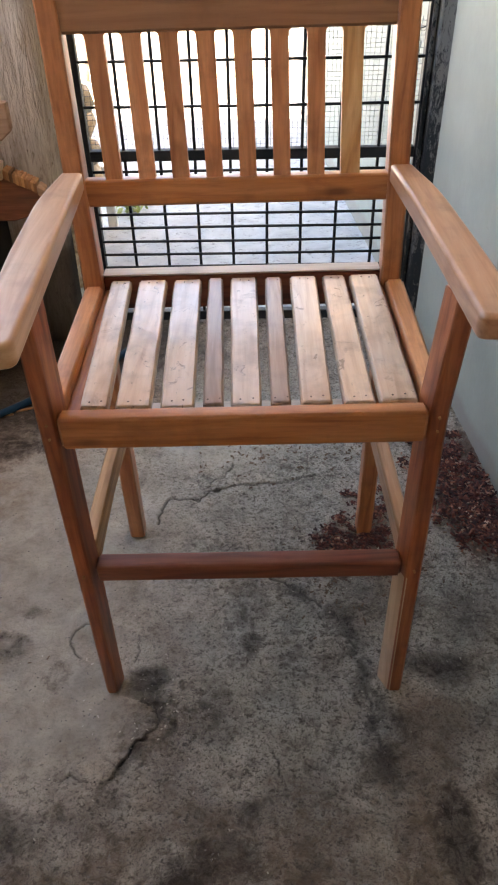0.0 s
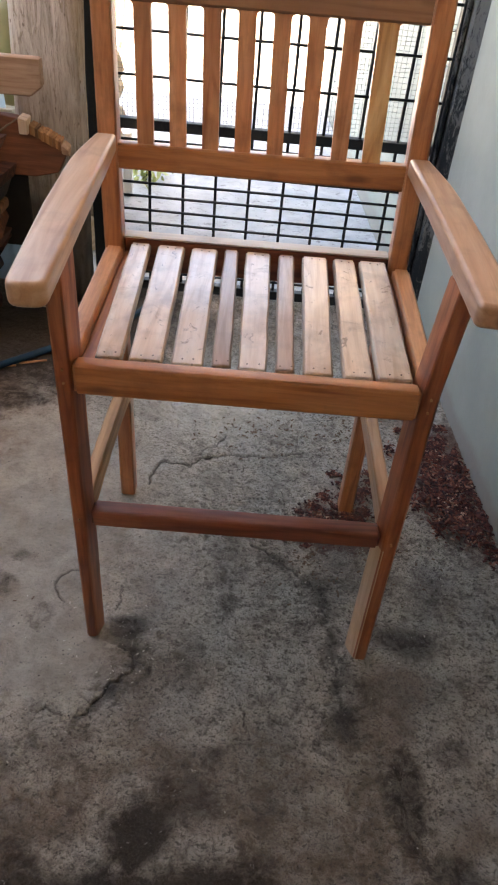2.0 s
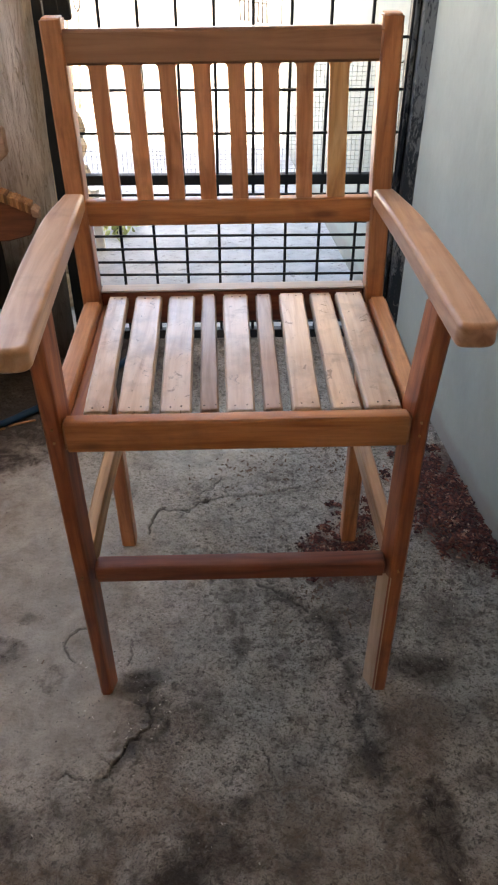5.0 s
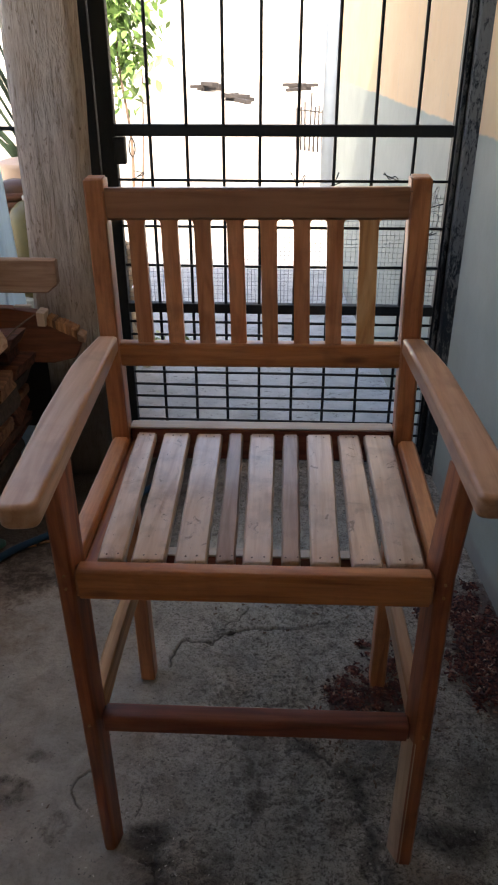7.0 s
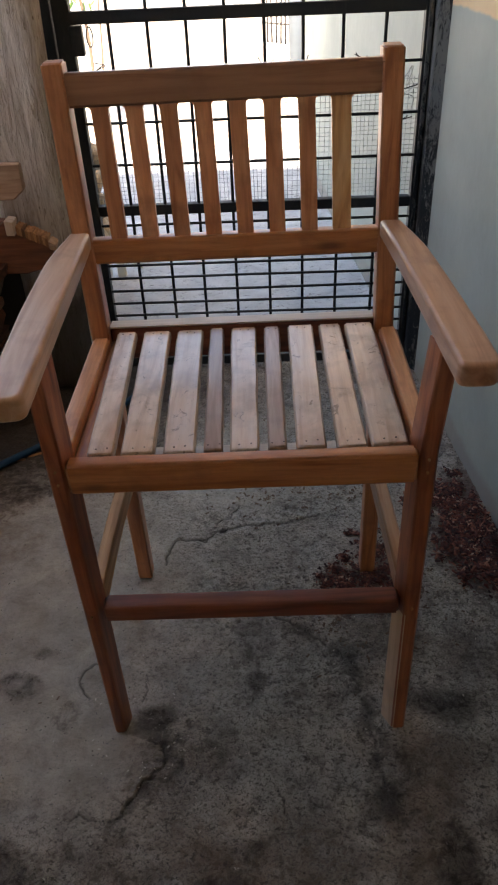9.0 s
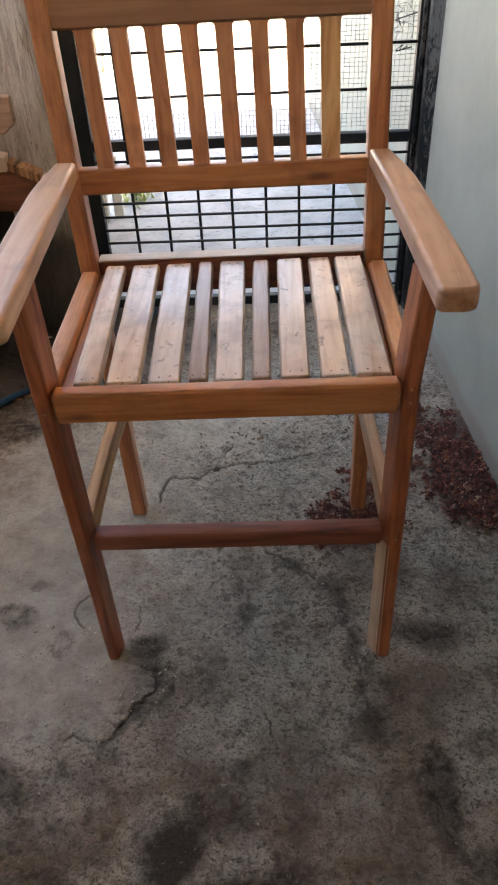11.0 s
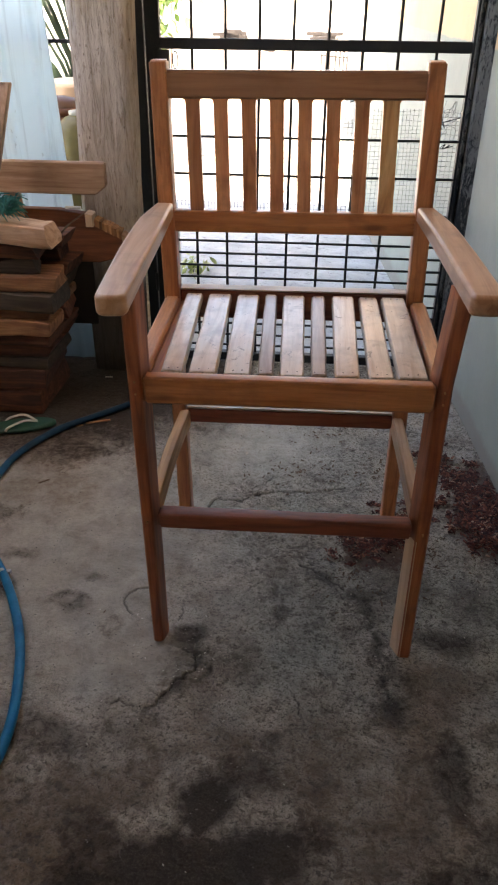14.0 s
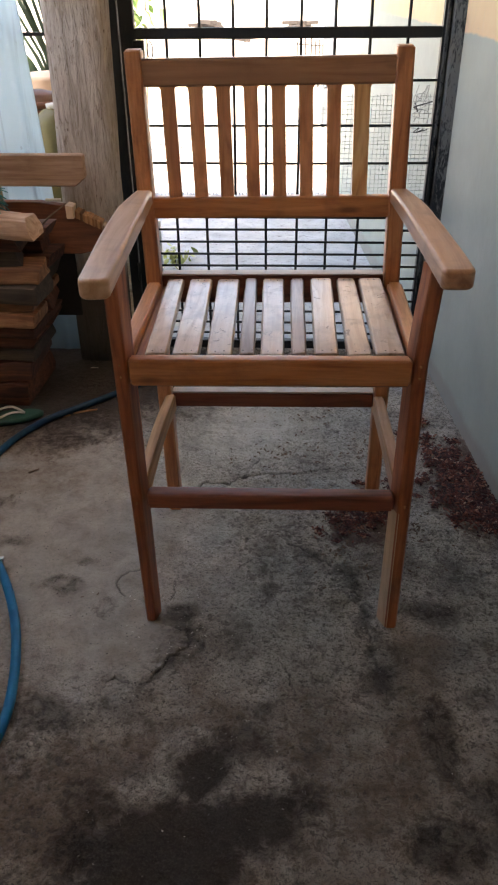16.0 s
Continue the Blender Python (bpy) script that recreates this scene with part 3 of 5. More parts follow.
def floor_height(x, y):
    d, side = near_line(x, y, CRACKS[0][0])
    lift = 0.0045 * np.exp(-d / 0.045) * (side > 0) * (x < -0.1)
    even = np.clip(1.3 - ((x + 0.60) / 0.46) ** 2 - ((y - 1.20) / 0.62) ** 2, 0, 0.5) * 2
    even = np.maximum(even, np.clip(1.2 - ((x + 0.34) / 0.17) ** 2 - ((y - 0.86) / 0.15) ** 2, 0, 0.5) * 2)
    bare = np.clip(fbm(x, y, 12, 3, 5.0) * 1.6 + 0.75, 0.25, 1.0) * (1 - 0.85 * even)
    z = 0.0016 * fbm(x, y, 3, 3, 9.0) + 0.0035 * fbm(x, y, 5, 3, 30.0) * bare
    # crumbs that stand proud of worn hollows
    crumb = fbm(x, y, 15, 3, 75.0)
    z += 0.0062 * np.clip(crumb + 0.10, -0.45, 0.35) * bare
    z += 0.0024 * fbm(x, y, 19, 2, 150.0) * bare
    chip = fbm(x, y, 8, 3, 48.0)
    z -= 0.012 * np.clip(chip - 0.42, 0, 0.3) * (1 - even)
    broken = np.exp(-(((x + 0.04) / 0.17) ** 2) - ((y - 1.37) / 0.13) ** 2)
    z += broken * (0.008 * fbm(x, y, 41, 4, 45.0) - 0.002)
    for line, width, depth in CRACKS:
        d, side = near_line(x, y, line)
        z -= depth * np.exp(-((d / width) ** 2))
    return z + lift - 0.0015


fine_floor = grid_mesh("floor", np.arange(-1.20, 0.7001, 0.0027), np.arange(0.02, 2.4701, 0.0027), floor_height)
fine_floor.materials.append(floor_mat)
co = np.empty(len(fine_floor.vertices) * 3)
fine_floor.vertices.foreach_get("co", co)
co = co.reshape(-1, 3)
dirt = np.zeros(len(co))
for line, width, depth in CRACKS:
    near, _ = near_line(co[:, 0], co[:, 1], line)
    fade = 0.6 + 0.4 * np.clip(fbm(co[:, 0], co[:, 1], 22, 2, 25.0) * 2 + 0.6, 0, 1)
    dirt = np.maximum(dirt, np.exp(-((near / (width * 0.8)) ** 2)) * fade * min(1.0, depth / 0.005))
near, _ = near_line(co[:, 0], co[:, 1], CRACKS[-1][0])
patchy = np.clip(fbm(co[:, 0], co[:, 1], 31, 4, 40.0) * 3.5 + 0.62, 0, 1)
dirt = np.maximum(dirt, 0.7 * np.exp(-((near / 0.026) ** 2)) * patchy)
near, side = near_line(co[:, 0], co[:, 1], CRACKS[0][0])
dirt = np.maximum(dirt, 0.6 * np.exp(-((near / 0.05) ** 2)) * patchy * (side < 0))
fine_floor.attributes.new("crevice", "FLOAT", "POINT").data.foreach_set("value", dirt)

# where the floor is stained, shaded, smooth or bare: centre, half-widths, raggedness and strength of each spot
STAINS = {
    "smooth": [(-0.08, 1.76, 0.24, 0.20, 0.3, 0.95), (-0.62, 1.18, 0.46, 0.50, 0.25, 1.0), (-0.36, 0.85, 0.185, 0.15, 0.25, 1.0), (-0.72, 1.55, 0.30, 0.20, 0.3, 0.9)],
    "cement": [(0.02, 1.72, 0.36, 0.42, 0.3, 1.0), (0.50, 1.05, 0.15, 0.26, 0.6, 0.75), (0.10, 0.94, 0.19, 0.28, 0.6, 0.95), (0.05, 1.25, 0.25, 0.12, 0.6, 0.6)],
    # trodden dirt, with the light's falloff away from the gate painted in
    "soil_and_falloff": [(0.0, 0.0, 1.5, 0.55, 0.8, 0.7)],
    # first spot: a stain plus the dimness beside the timber, painted in
    "brown": [(-0.80, 1.72, 0.24, 0.14, 0.7, 0.8), (0.10, 0.62, 0.25, 0.10, 0.9, 0.6), (-0.70, 1.46, 0.12, 0.09, 0.9, 0.5), (-0.42, 0.42, 0.20, 0.13, 0.9, 0.8), (0.36, 0.82, 0.07, 0.08, 0.9, 0.75), (0.20, 0.50, 0.16, 0.12, 0.9, 0.6), (0.30, 0.70, 0.10, 0.09, 0.9, 0.7)],
    "rust": [(0.585, 1.48, 0.09, 0.25, 0.7, 0.8), (0.27, 1.27, 0.11, 0.08, 0.7, 0.75)],
    # dark stains; the last spot is soil plus painted shade round the stack
    "stain_and_shade": [
        (-0.10, 0.48, 0.07, 0.08, 0.7, 1.15), (-0.15, 0.31, 0.16, 0.15, 0.6, 1.4), (-0.02, 0.40, 0.13, 0.09, 0.8, 1.2), (0.378, 0.60, 0.036, 0.075, 0.8, 0.85), (0.45, 0.455, 0.045, 0.04, 0.9, 0.75),
        (0.35, 0.36, 0.07, 0.045, 0.9, 0.8), (0.475, 0.68, 0.06, 0.035, 0.9, 0.65), (0.42, 0.94, 0.10, 0.045, 0.8, 0.8), (0.50, 1.06, 0.07, 0.12, 0.7, 0.5), (-0.67, 1.70, 0.13, 0.05, 0.9, 0.85),
        (-0.19, 0.915, 0.045, 0.032, 0.7, 0.85), (0.010, 0.645, 0.030, 0.022, 0.5, 0.75), (-0.44, 0.60, 0.13, 0.05, 1.0, 0.7), (-0.30, 0.62, 0.08, 0.05, 1.0, 0.6), (-0.51, 1.00, 0.06, 0.035, 0.9, 0.7),
        (-0.69, 1.165, 0.07, 0.035, 0.9, 0.72), (-0.735, 1.04, 0.05, 0.05, 0.9, 0.85), (-0.47, 1.09, 0.03, 0.02, 0.9, 0.7), (-0.80, 1.33, 0.06, 0.04, 0.9, 0.7), (-0.385, 0.925, 0.028, 0.04, 0.8, 0.5), (-0.10, 0.82, 0.12, 0.08, 0.9, 0.6), (0.29, 0.80, 0.06, 0.08, 0.9, 0.55),
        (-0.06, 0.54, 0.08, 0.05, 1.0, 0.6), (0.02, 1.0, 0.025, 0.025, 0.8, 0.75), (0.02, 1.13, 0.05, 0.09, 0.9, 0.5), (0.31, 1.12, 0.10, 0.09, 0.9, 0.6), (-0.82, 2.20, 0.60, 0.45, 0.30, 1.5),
    ],
}
px, py = co[:, 0], co[:, 1]
uneven = fbm(px, py, 61, 5, 9.0)
# shading of the hollows between the crumbs, laid down as colour
even = np.clip(1.3 - ((px + 0.60) / 0.46) ** 2 - ((py - 1.20) / 0.62) ** 2, 0, 0.5) * 2
hollow_shade = np.clip(-fbm(px, py, 15, 3, 75.0) * 4.0 - 0.55, 0, 1) + np.clip(fbm(px, py, 8, 3, 48.0) * 9.0 - 3.4, 0, 1)
even = np.maximum(even, np.clip(1.3 - ((px + 0.08) / 0.24) ** 2 - ((py - 1.76) / 0.20) ** 2, 0, 0.5) * 2)
rim = np.clip((py - 0.02) / 0.16, 0, 1) * np.clip((px + 1.20) / 0.10, 0, 1)
worn = np.clip(fbm(px, py, 12, 3, 5.0) * 1.6 + 0.75, 0.25, 1.0) * (1 - 0.85 * even) * rim
fine_floor.attributes.new("hollow", "FLOAT", "POINT").data.foreach_set("value", np.clip(hollow_shade, 0, 1) * worn)
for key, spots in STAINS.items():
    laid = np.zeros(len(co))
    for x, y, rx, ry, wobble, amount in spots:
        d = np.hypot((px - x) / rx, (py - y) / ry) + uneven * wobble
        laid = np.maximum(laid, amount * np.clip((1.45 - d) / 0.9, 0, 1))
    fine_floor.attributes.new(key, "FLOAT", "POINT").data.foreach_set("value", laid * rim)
floor = tagged(new("floor", fine_floor), "rough worn grey concrete floor with cracks and stains", "floor", kind="structure")
slab_bm = box(-3.2, 0.9, -2.6, 2.47, -0.25, -0.012, 0.0)
base = tagged(part("floor_base", slab_bm, floor_mat), "stained grey concrete floor slab", "floor", kind="structure")
# outer margins of the floor, level with the middle
for nm, x0, x1, y0, y1 in (("floor_margin", -3.2, -1.20, -2.6, 2.47), ("floor_margin", 0.70, 0.9, -2.6, 2.47), ("floor_margin", -1.20, 0.70, -2.6, 0.02)):
    tagged(part(nm, box(x0, x1, y0, y1, -0.011, -0.001, 0.0), floor_mat), "stained grey concrete floor", "floor", kind="structure")

tagged(part("porch_paving", box(-3.2, 0.9, 2.475, 5.6, -0.2, -0.015, 0.0), porch_mat), "pale rough concrete paving outside the gate", "paving", kind="structure")
ground_bm = bmesh.new()
bmesh.ops.create_grid(ground_bm, x_segments=8, y_segments=8, size=400)
ground = part("ground", ground_bm, ground_mat)
ground.location = (0, 0, -0.12)
tagged(ground, "bare pale sunlit earth yard", "ground", kind="structure")


def wall_x(y):
    return 0.667 - 0.085 * (y - 1.453)


wall_bm = hexa([(wall_x(-2.6), -2.6, -0.1), (wall_x(-2.6) + 0.2, -2.6, -0.1), (wall_x(5.2) + 0.2, 5.2, -0.1), (wall_x(5.2), 5.2, -0.1),
                (wall_x(-2.6), -2.6, 2.9), (wall_x(-2.6) + 0.2, -2.6, 2.9), (wall_x(5.2) + 0.2, 5.2, 2.9), (wall_x(5.2), 5.2, 2.9)], 0.0)
tagged(part("wall_east", flat(wall_bm), wall_mat), "plastered wall, grey-green below and ochre above", "wall", kind="structure")
# unseen roof, cut out at the left to let in sky light
tagged(part("roof", joined([box(-1.35, 1.2, -2.8, 2.75, 2.9, 2.96, 0.0), box(-3.3, -1.35, -2.8, 0.45, 2.9, 2.96, 0.0)]), roof_mat), "unseen roof with a cut-out that shapes the sky light", "roof", kind="structure")
# unseen walls added to block light from behind and from the left
tagged(part("wall_south", box(-3.4, 1.1, -2.8, -2.6, -0.12, 2.9, 0.0), unseen_wall_mat), "unseen wall added behind the camera to block light and bounce fill", "wall", kind="structure")
tagged(part("wall_west", box(-1.62, -1.45, 0.45, 2.43, -0.12, 1.30, 0.0), unseen_wall_mat), "unseen side wall added to block light from the left", "wall", kind="structure")
tagged(part("wall_west_upper", box(-2.4, -2.2, -2.6, 0.45, -0.12, 2.9, 0.0), unseen_wall_mat), "unseen side wall added to block light from the left", "wall", kind="structure")
tagged(part("wall_far", box(-20, 20, 34.0, 34.2, -0.12, 3.2, 0.0), far_wall_mat), "distant sunlit limewashed yard wall", "wall", kind="structure")

# ---- gate ----
GY = 2.412
BARS = [-0.369, -0.257, -0.147, -0.035, 0.079, 0.191, 0.307, 0.430]


def build_gate():
    g = thing("iron_gate", "black-painted iron grille gate with wire mesh, closed", "gate", kind="structure")
    part("stile", box(-0.522, -0.474, GY - 0.016, GY + 0.016, 0.012, 2.1, 0.002), iron, g)
    part("stile", box(0.538, 0.556, GY - 0.016, GY + 0.016, 0.012, 2.1, 0.002), iron, g)
    for z0, z1 in ((1.130, 1.163), (0.576, 0.608), (0.012, 0.046), (2.06, 2.1)):
        part("rail", box(-0.480, 0.538, GY - 0.014, GY + 0.014, z0, z1, 0.002), iron, g)
    rng = random.Random(4)
    for x in BARS:
        pts = [(x + rng.uniform(-0.0015, 0.0015), GY, 0.03 + 2.04 * i / 8) for i in range(9)]
        part("bar", tube(pts, 0.0055, 6), iron, g)
    for z in [1.004, 0.862, 0.737] + [0.543 - 0.0465 * i for i in range(11)]:
        sag = rng.uniform(-0.002, 0.002)
        part("rod", tube([(-0.482, GY - 0.009, z), (0.03, GY - 0.009, z + sag), (0.54, GY - 0.009, z)], 0.0045, 6), iron, g)
    lock = part("lock_plate", box(-0.481, -0.445, GY - 0.022, GY + 0.006, 1.05, 1.128, 0.002), iron, g)
    ring = [(-0.425 + 0.009 * math.cos(t), GY - 0.012, 1.098 + 0.026 * math.sin(t)) for t in [i * math.pi / 8 for i in range(16)]]
    part("wire_loop", tube(ring, 0.0022, 5, True), iron, g)
    # fine square mesh tied to the outer side, lifting towards the wall
    wires = []
    for i in range(73):
        x = -0.47 + i * 0.014
        top = 0.80 + 0.16 * max(0.0, min(1.0, (x + 0.1) / 0.35))
        pts = [(x + 0.003 * math.sin(7 * z + i), GY + 0.016, z) for z in (0.585, (0.585 + top) / 2, top)]
        wires.append(tube(pts, 0.0007, 3))
    for j in range(26):
        z = 0.590 + j * 0.0145
        x0 = -0.478 if z < 0.80 else -0.1 + 0.35 * (z - 0.80) / 0.16
        pts = [(x0 + (0.538 - x0) * k / 6, GY + 0.016, z + 0.003 * math.sin(5 * k + j)) for k in range(7)]
        wires.append(tube(pts, 0.0007, 3))
    tagged(part("wire_mesh", joined(wires), wire_mat, g, "fine grey square wire mesh"), kind="stuff")
    # loose wire ends twisted round the rods
    for n, (x, z) in enumerate(((0.505, 0.865), (0.50, 0.94), (0.19, 1.0), (0.08, 1.004), (0.36, 1.0), (-0.40, 1.0))):
        pts = [(x + rng.uniform(-0.03, 0.03), GY - 0.012 + rng.uniform(-0.01, 0.02), z + rng.uniform(-0.035, 0.03)) for _ in range(5)]
        part("loose_wire", tube(spline(pts, 5), 0.0016, 4), iron, g)
    for n in range(4):
        pts = [(0.50 + rng.uniform(-0.035, 0.03), GY - 0.005 + rng.uniform(-0.012, 0.02), 0.95 - 0.02 * n + rng.uniform(-0.05, 0.05)) for _ in range(6)]
        part("loose_wire", tube(spline(pts, 6), 0.0008, 4), wire_mat, g)
    return g


build_gate()
jamb = thing("gate_jamb", "gate jamb with flaking black paint against the wall", "gate post", kind="structure")
part("jamb_face", hexa([(0.5625, 2.352, 0), (0.618, 2.298, 0), (0.618, 2.47, 0), (0.5625, 2.47, 0), (0.5625, 2.352, 2.3), (0.618, 2.298, 2.3), (0.618, 2.47, 2.3), (0.5625, 2.47, 2.3)], 0.004), flaking, jamb)
part("jamb_bead", box(0.5455, 0.560, 2.385, 2.47, 0, 2.3, 0.003), flaking, jamb)
post_l = thing("gate_post", "slim black-painted iron gate post", "gate post", kind="structure")
part("post_bar", box(-0.563, -0.526, GY - 0.02, GY + 0.02, 0, 2.2, 0.002), iron, post_l)
for z in (0.3, 1.75):
    part("hinge", tube([(-0.526, GY - 0.02, z), (-0.526, GY - 0.02, z + 0.07)], 0.006, 8), iron, post_l)

# ---- the chair ----


def build_chair():
    c = thing("armchair", "tall slatted wooden armchair, freshly oiled light brown, standing on concrete", "chair", pose(0.022, 0, 0, 0, -0.6, 0))
    fy = 0.872  # front of the legs

    def front_leg(s):
        o, i, ib = s * 0.298, s * (0.272 if s < 0 else 0.271), s * (0.260 if s < 0 else 0.262)
        z0 = -0.0031 * s - 0.001
        ring = [(o, fy), (i, fy), (ib, fy + 0.044), (o, fy + 0.044)]
        if s > 0:
            ring = ring[::-1]
        low = [(s * 0.287 + (x - s * 0.287) * (0.82 if s < 0 else 0.95) - (0.010 if s > 0 and x == ib else 0), fy + 0.008 + (y - fy) * 0.85) for x, y in ring]
        bm = bmesh.new()
        rings = []
        for z in (z0, 0.34, 0.70, 0.882):
            f = (z - z0) / (0.882 - z0)
            spread = 0.013 * max(0.0, z - 0.70) / 0.182 if s > 0 else 0.0
            rings.append([bm.verts.new((a[0] + (b[0] - a[0]) * f + spread, a[1] + (b[1] - a[1]) * f, z)) for a, b in zip(low, ring)])
        for p, q in zip(rings, rings[1:]):
            for k in range(4):
                bm.faces.new((p[k], p[(k + 1) % 4], q[(k + 1) % 4], q[k]))
        bm.faces.new(rings[0][::-1])
        bm.faces.new(rings[-1])
        bmesh.ops.recalc_face_normals(bm, faces=bm.faces)
        return soften(bm, 0.0035)

    def back_leg(s):
        o, i = (0.295, 0.259) if s > 0 else (-0.303, -0.268)
        bm = bmesh.new()
        levels = [(-0.0031 * s - 0.001, 1.318), (0.70, 1.300), (0.90, 1.308), (1.187, 1.326)]
        rings = []
        for z, y in levels:
            lean = -0.007 * max(0.0, z - 0.70) / 0.487
            rings.append([bm.verts.new(p) for p in ((o + lean, y, z), (i + lean, y, z), (i + lean, y + 0.042, z), (o + lean, y + 0.042, z))])
        for a, d in zip(rings, rings[1:]):
            for q in range(4):
                bm.faces.new((a[q], a[(q + 1) % 4], d[(q + 1) % 4], d[q]))
        bm.faces.new(rings[0][::-1])
        bm.faces.new(rings[-1])
        bmesh.ops.recalc_face_normals(bm, faces=bm.faces)
        return soften(bm, 0.0035)

    def back_slat(x, w):
        """A slat that flares out to meet the crest rail."""
        right = [(w, 0.888), (w, 0.99), (w, 1.105), (w + 0.0006, 1.1115), (w + 0.0018, 1.1136), (w + 0.0042, 1.1152), (w + 0.0042, 1.1156)]
        line = [(x + u, z) for u, z in right] + [(x - u, z) for u, z in right[::-1]]
        bm = bmesh.new()
        lean = lambda z: 1.318 + 0.016 * (z - 0.888) / 0.232  # noqa: E731
        tip = lambda z: -0.0045 * (z - 0.888) / 0.232  # noqa: E731
        a = [bm.verts.new((u + tip(z), lean(z), z)) for u, z in line]
        d = [bm.verts.new((u + tip(z), lean(z) + 0.014, z)) for u, z in line]
        bm.faces.new(a)
        bm.faces.new(d[::-1])
        for i in range(len(line)):
            j = (i + 1) % len(line)
            bm.faces.new((a[i], d[i], d[j], a[j]))
        bmesh.ops.recalc_face_normals(bm, faces=bm.faces)
        return flat(bm)

    def sawn_slat(near, far, y0, y1, z, seed):
        """A seat slat with slightly wavy sawn edges."""
        rng = random.Random(seed)
        bm = bmesh.new()
        rings = []
        for i in range(9):
            f = i / 8
            y = y0 + (y1 - y0) * f
            a, b = near[0] + (far[0] - near[0]) * f + rng.uniform(-1, 1) * 0.0007, near[1] + (far[1] - near[1]) * f + rng.uniform(-1, 1) * 0.0007
            h = z + rng.uniform(-1, 1) * 0.0005
            if i in (0, 8):
                y += rng.uniform(-1, 1) * 0.0015
            rings.append([bm.verts.new(p) for p in ((a, y, z - 0.019), (b, y, z - 0.019), (b, y + rng.uniform(-1, 1) * 0.001, h), (a, y, h))])
        for p, q in zip(rings, rings[1:]):
            for j in range(4):
                bm.faces.new((p[j], p[(j + 1) % 4], q[(j + 1) % 4], q[j]))
        bm.faces.new(rings[0][::-1])
        bm.faces.new(rings[-1])
        bmesh.ops.recalc_face_normals(bm, faces=bm.faces)
        return soften(bm, 0.0032)

    for s in (-1, 1):
        leg = part("front_leg", front_leg(s), leg_wood, c)
        if s > 0:
            # paler wood on the lower inner face
            leg.data.materials.append(sapwood)
            for p in leg.data.polygons:
                if p.normal.x < -0.75 and p.center.z < 0.34:
                    p.material_index = 1
        part("back_leg", back_leg(s), back_leg_wood, c)
        a = sorted((s * 0.300, s * 0.266))
        part("side_rail", box(a[0], a[1], fy + 0.044, 1.302, 0.640, 0.699, 0.005), rail_wood, c)
        # side stretcher, slightly bowed
        rings = []
        sb = bmesh.new()
        for k in range(9):
            f = k / 8
            y = fy + 0.040 + (1.315 - fy - 0.040) * f
            bow = 0.016 * math.sin(math.pi * f) if s < 0 else 0.004 * math.sin(math.pi * f)
            x0, x1 = sorted((s * (0.289 - 0.006 * f), s * (0.263 - 0.006 * f)))
            zb, zt = 0.348 - 0.008 * f + bow, 0.398 - 0.010 * f + bow * 0.7
            rings.append([sb.verts.new(p) for p in ((x0, y, zb), (x1, y, zb), (x1, y, zt), (x0, y, zt))])
        for p, q in zip(rings, rings[1:]):
            for k in range(4):
                sb.faces.new((p[k], p[(k + 1) % 4], q[(k + 1) % 4], q[k]))
        sb.faces.new(rings[0][::-1])
        sb.faces.new(rings[-1])
        bmesh.ops.recalc_face_normals(sb, faces=sb.faces)
        part("side_stretcher", soften(sb, 0.004), side_wood if s < 0 else arm_wood, c, "pale bare side stretcher")
        # armrest: narrow at the post, a shoulder, then broad to the front
        if s < 0:
            line = [(-0.249, 0.728), (-0.258, 0.97), (-0.263, 1.12), (-0.271, 1.300), (-0.307, 1.300), (-0.3225, 1.175), (-0.317, 0.98), (-0.306, 0.81), (-0.300, 0.722)]
            soft = (0.016, 0, 0, 0, 0, 0.05, 0, 0, 0.030)
        else:
            line = [(0.281, 0.768), (0.336, 0.764), (0.334, 0.85), (0.328, 0.99), (0.3175, 1.172), (0.294, 1.298), (0.258, 1.300), (0.268, 1.12), (0.275, 0.95)]
            soft = (0.012, 0.024, 0, 0, 0.05, 0, 0, 0, 0)
        line = round_corners(line, soft)
        part("armrest", rounded_slab(line, 0.878, 0.913, 0.0075, 4), arm_wood if s < 0 else arm_brown, c, "smooth pale tan armrest with rounded end" if s < 0 else "smooth reddish-tan armrest with rounded end")
    part("front_rail", box(-0.268, 0.268, fy - 0.004, fy + 0.026, 0.647, 0.703, 0.005), oiled["x"], c)
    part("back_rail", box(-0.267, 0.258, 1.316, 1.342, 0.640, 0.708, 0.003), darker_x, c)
    # added pale strips stand in for lit top faces of back rail and stretcher
    part("seat_ledge", box(-0.267, 0.258, 1.3155, 1.346, 0.7085, 0.7125, 0.0012), lit_top_wood, c, "pale grey strip standing in for the lit top of the back rail")
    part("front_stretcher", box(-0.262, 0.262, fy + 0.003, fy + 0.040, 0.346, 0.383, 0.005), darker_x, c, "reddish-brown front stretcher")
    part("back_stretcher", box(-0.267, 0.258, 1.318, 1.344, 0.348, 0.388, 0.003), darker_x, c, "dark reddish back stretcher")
    part("stretcher_strip", box(-0.266, 0.257, 1.3175, 1.346, 0.3885, 0.394, 0.0015), lit_top_wood, c, "pale grey strip standing in for the lit top of the back stretcher")
    part("crest_rail", box(-0.282, 0.262, 1.328, 1.352, 1.116, 1.170, 0.005), hazed_crest_wood, c, "greyish-brown crest rail")
    part("lower_back_rail", box(-0.278, 0.267, 1.311, 1.337, 0.845, 0.892, 0.004), oiled["x"], c)
    for k in range(8):
        x = -0.2205 + k * 0.0588
        w = 0.0145 if k < 7 else 0.0165
        part("back_slat", back_slat(x, w), slat_blond if k == 7 else slat_oiled, c, "back slat with a streak of yellow sapwood" if k == 7 else "")
    rng = random.Random(11)
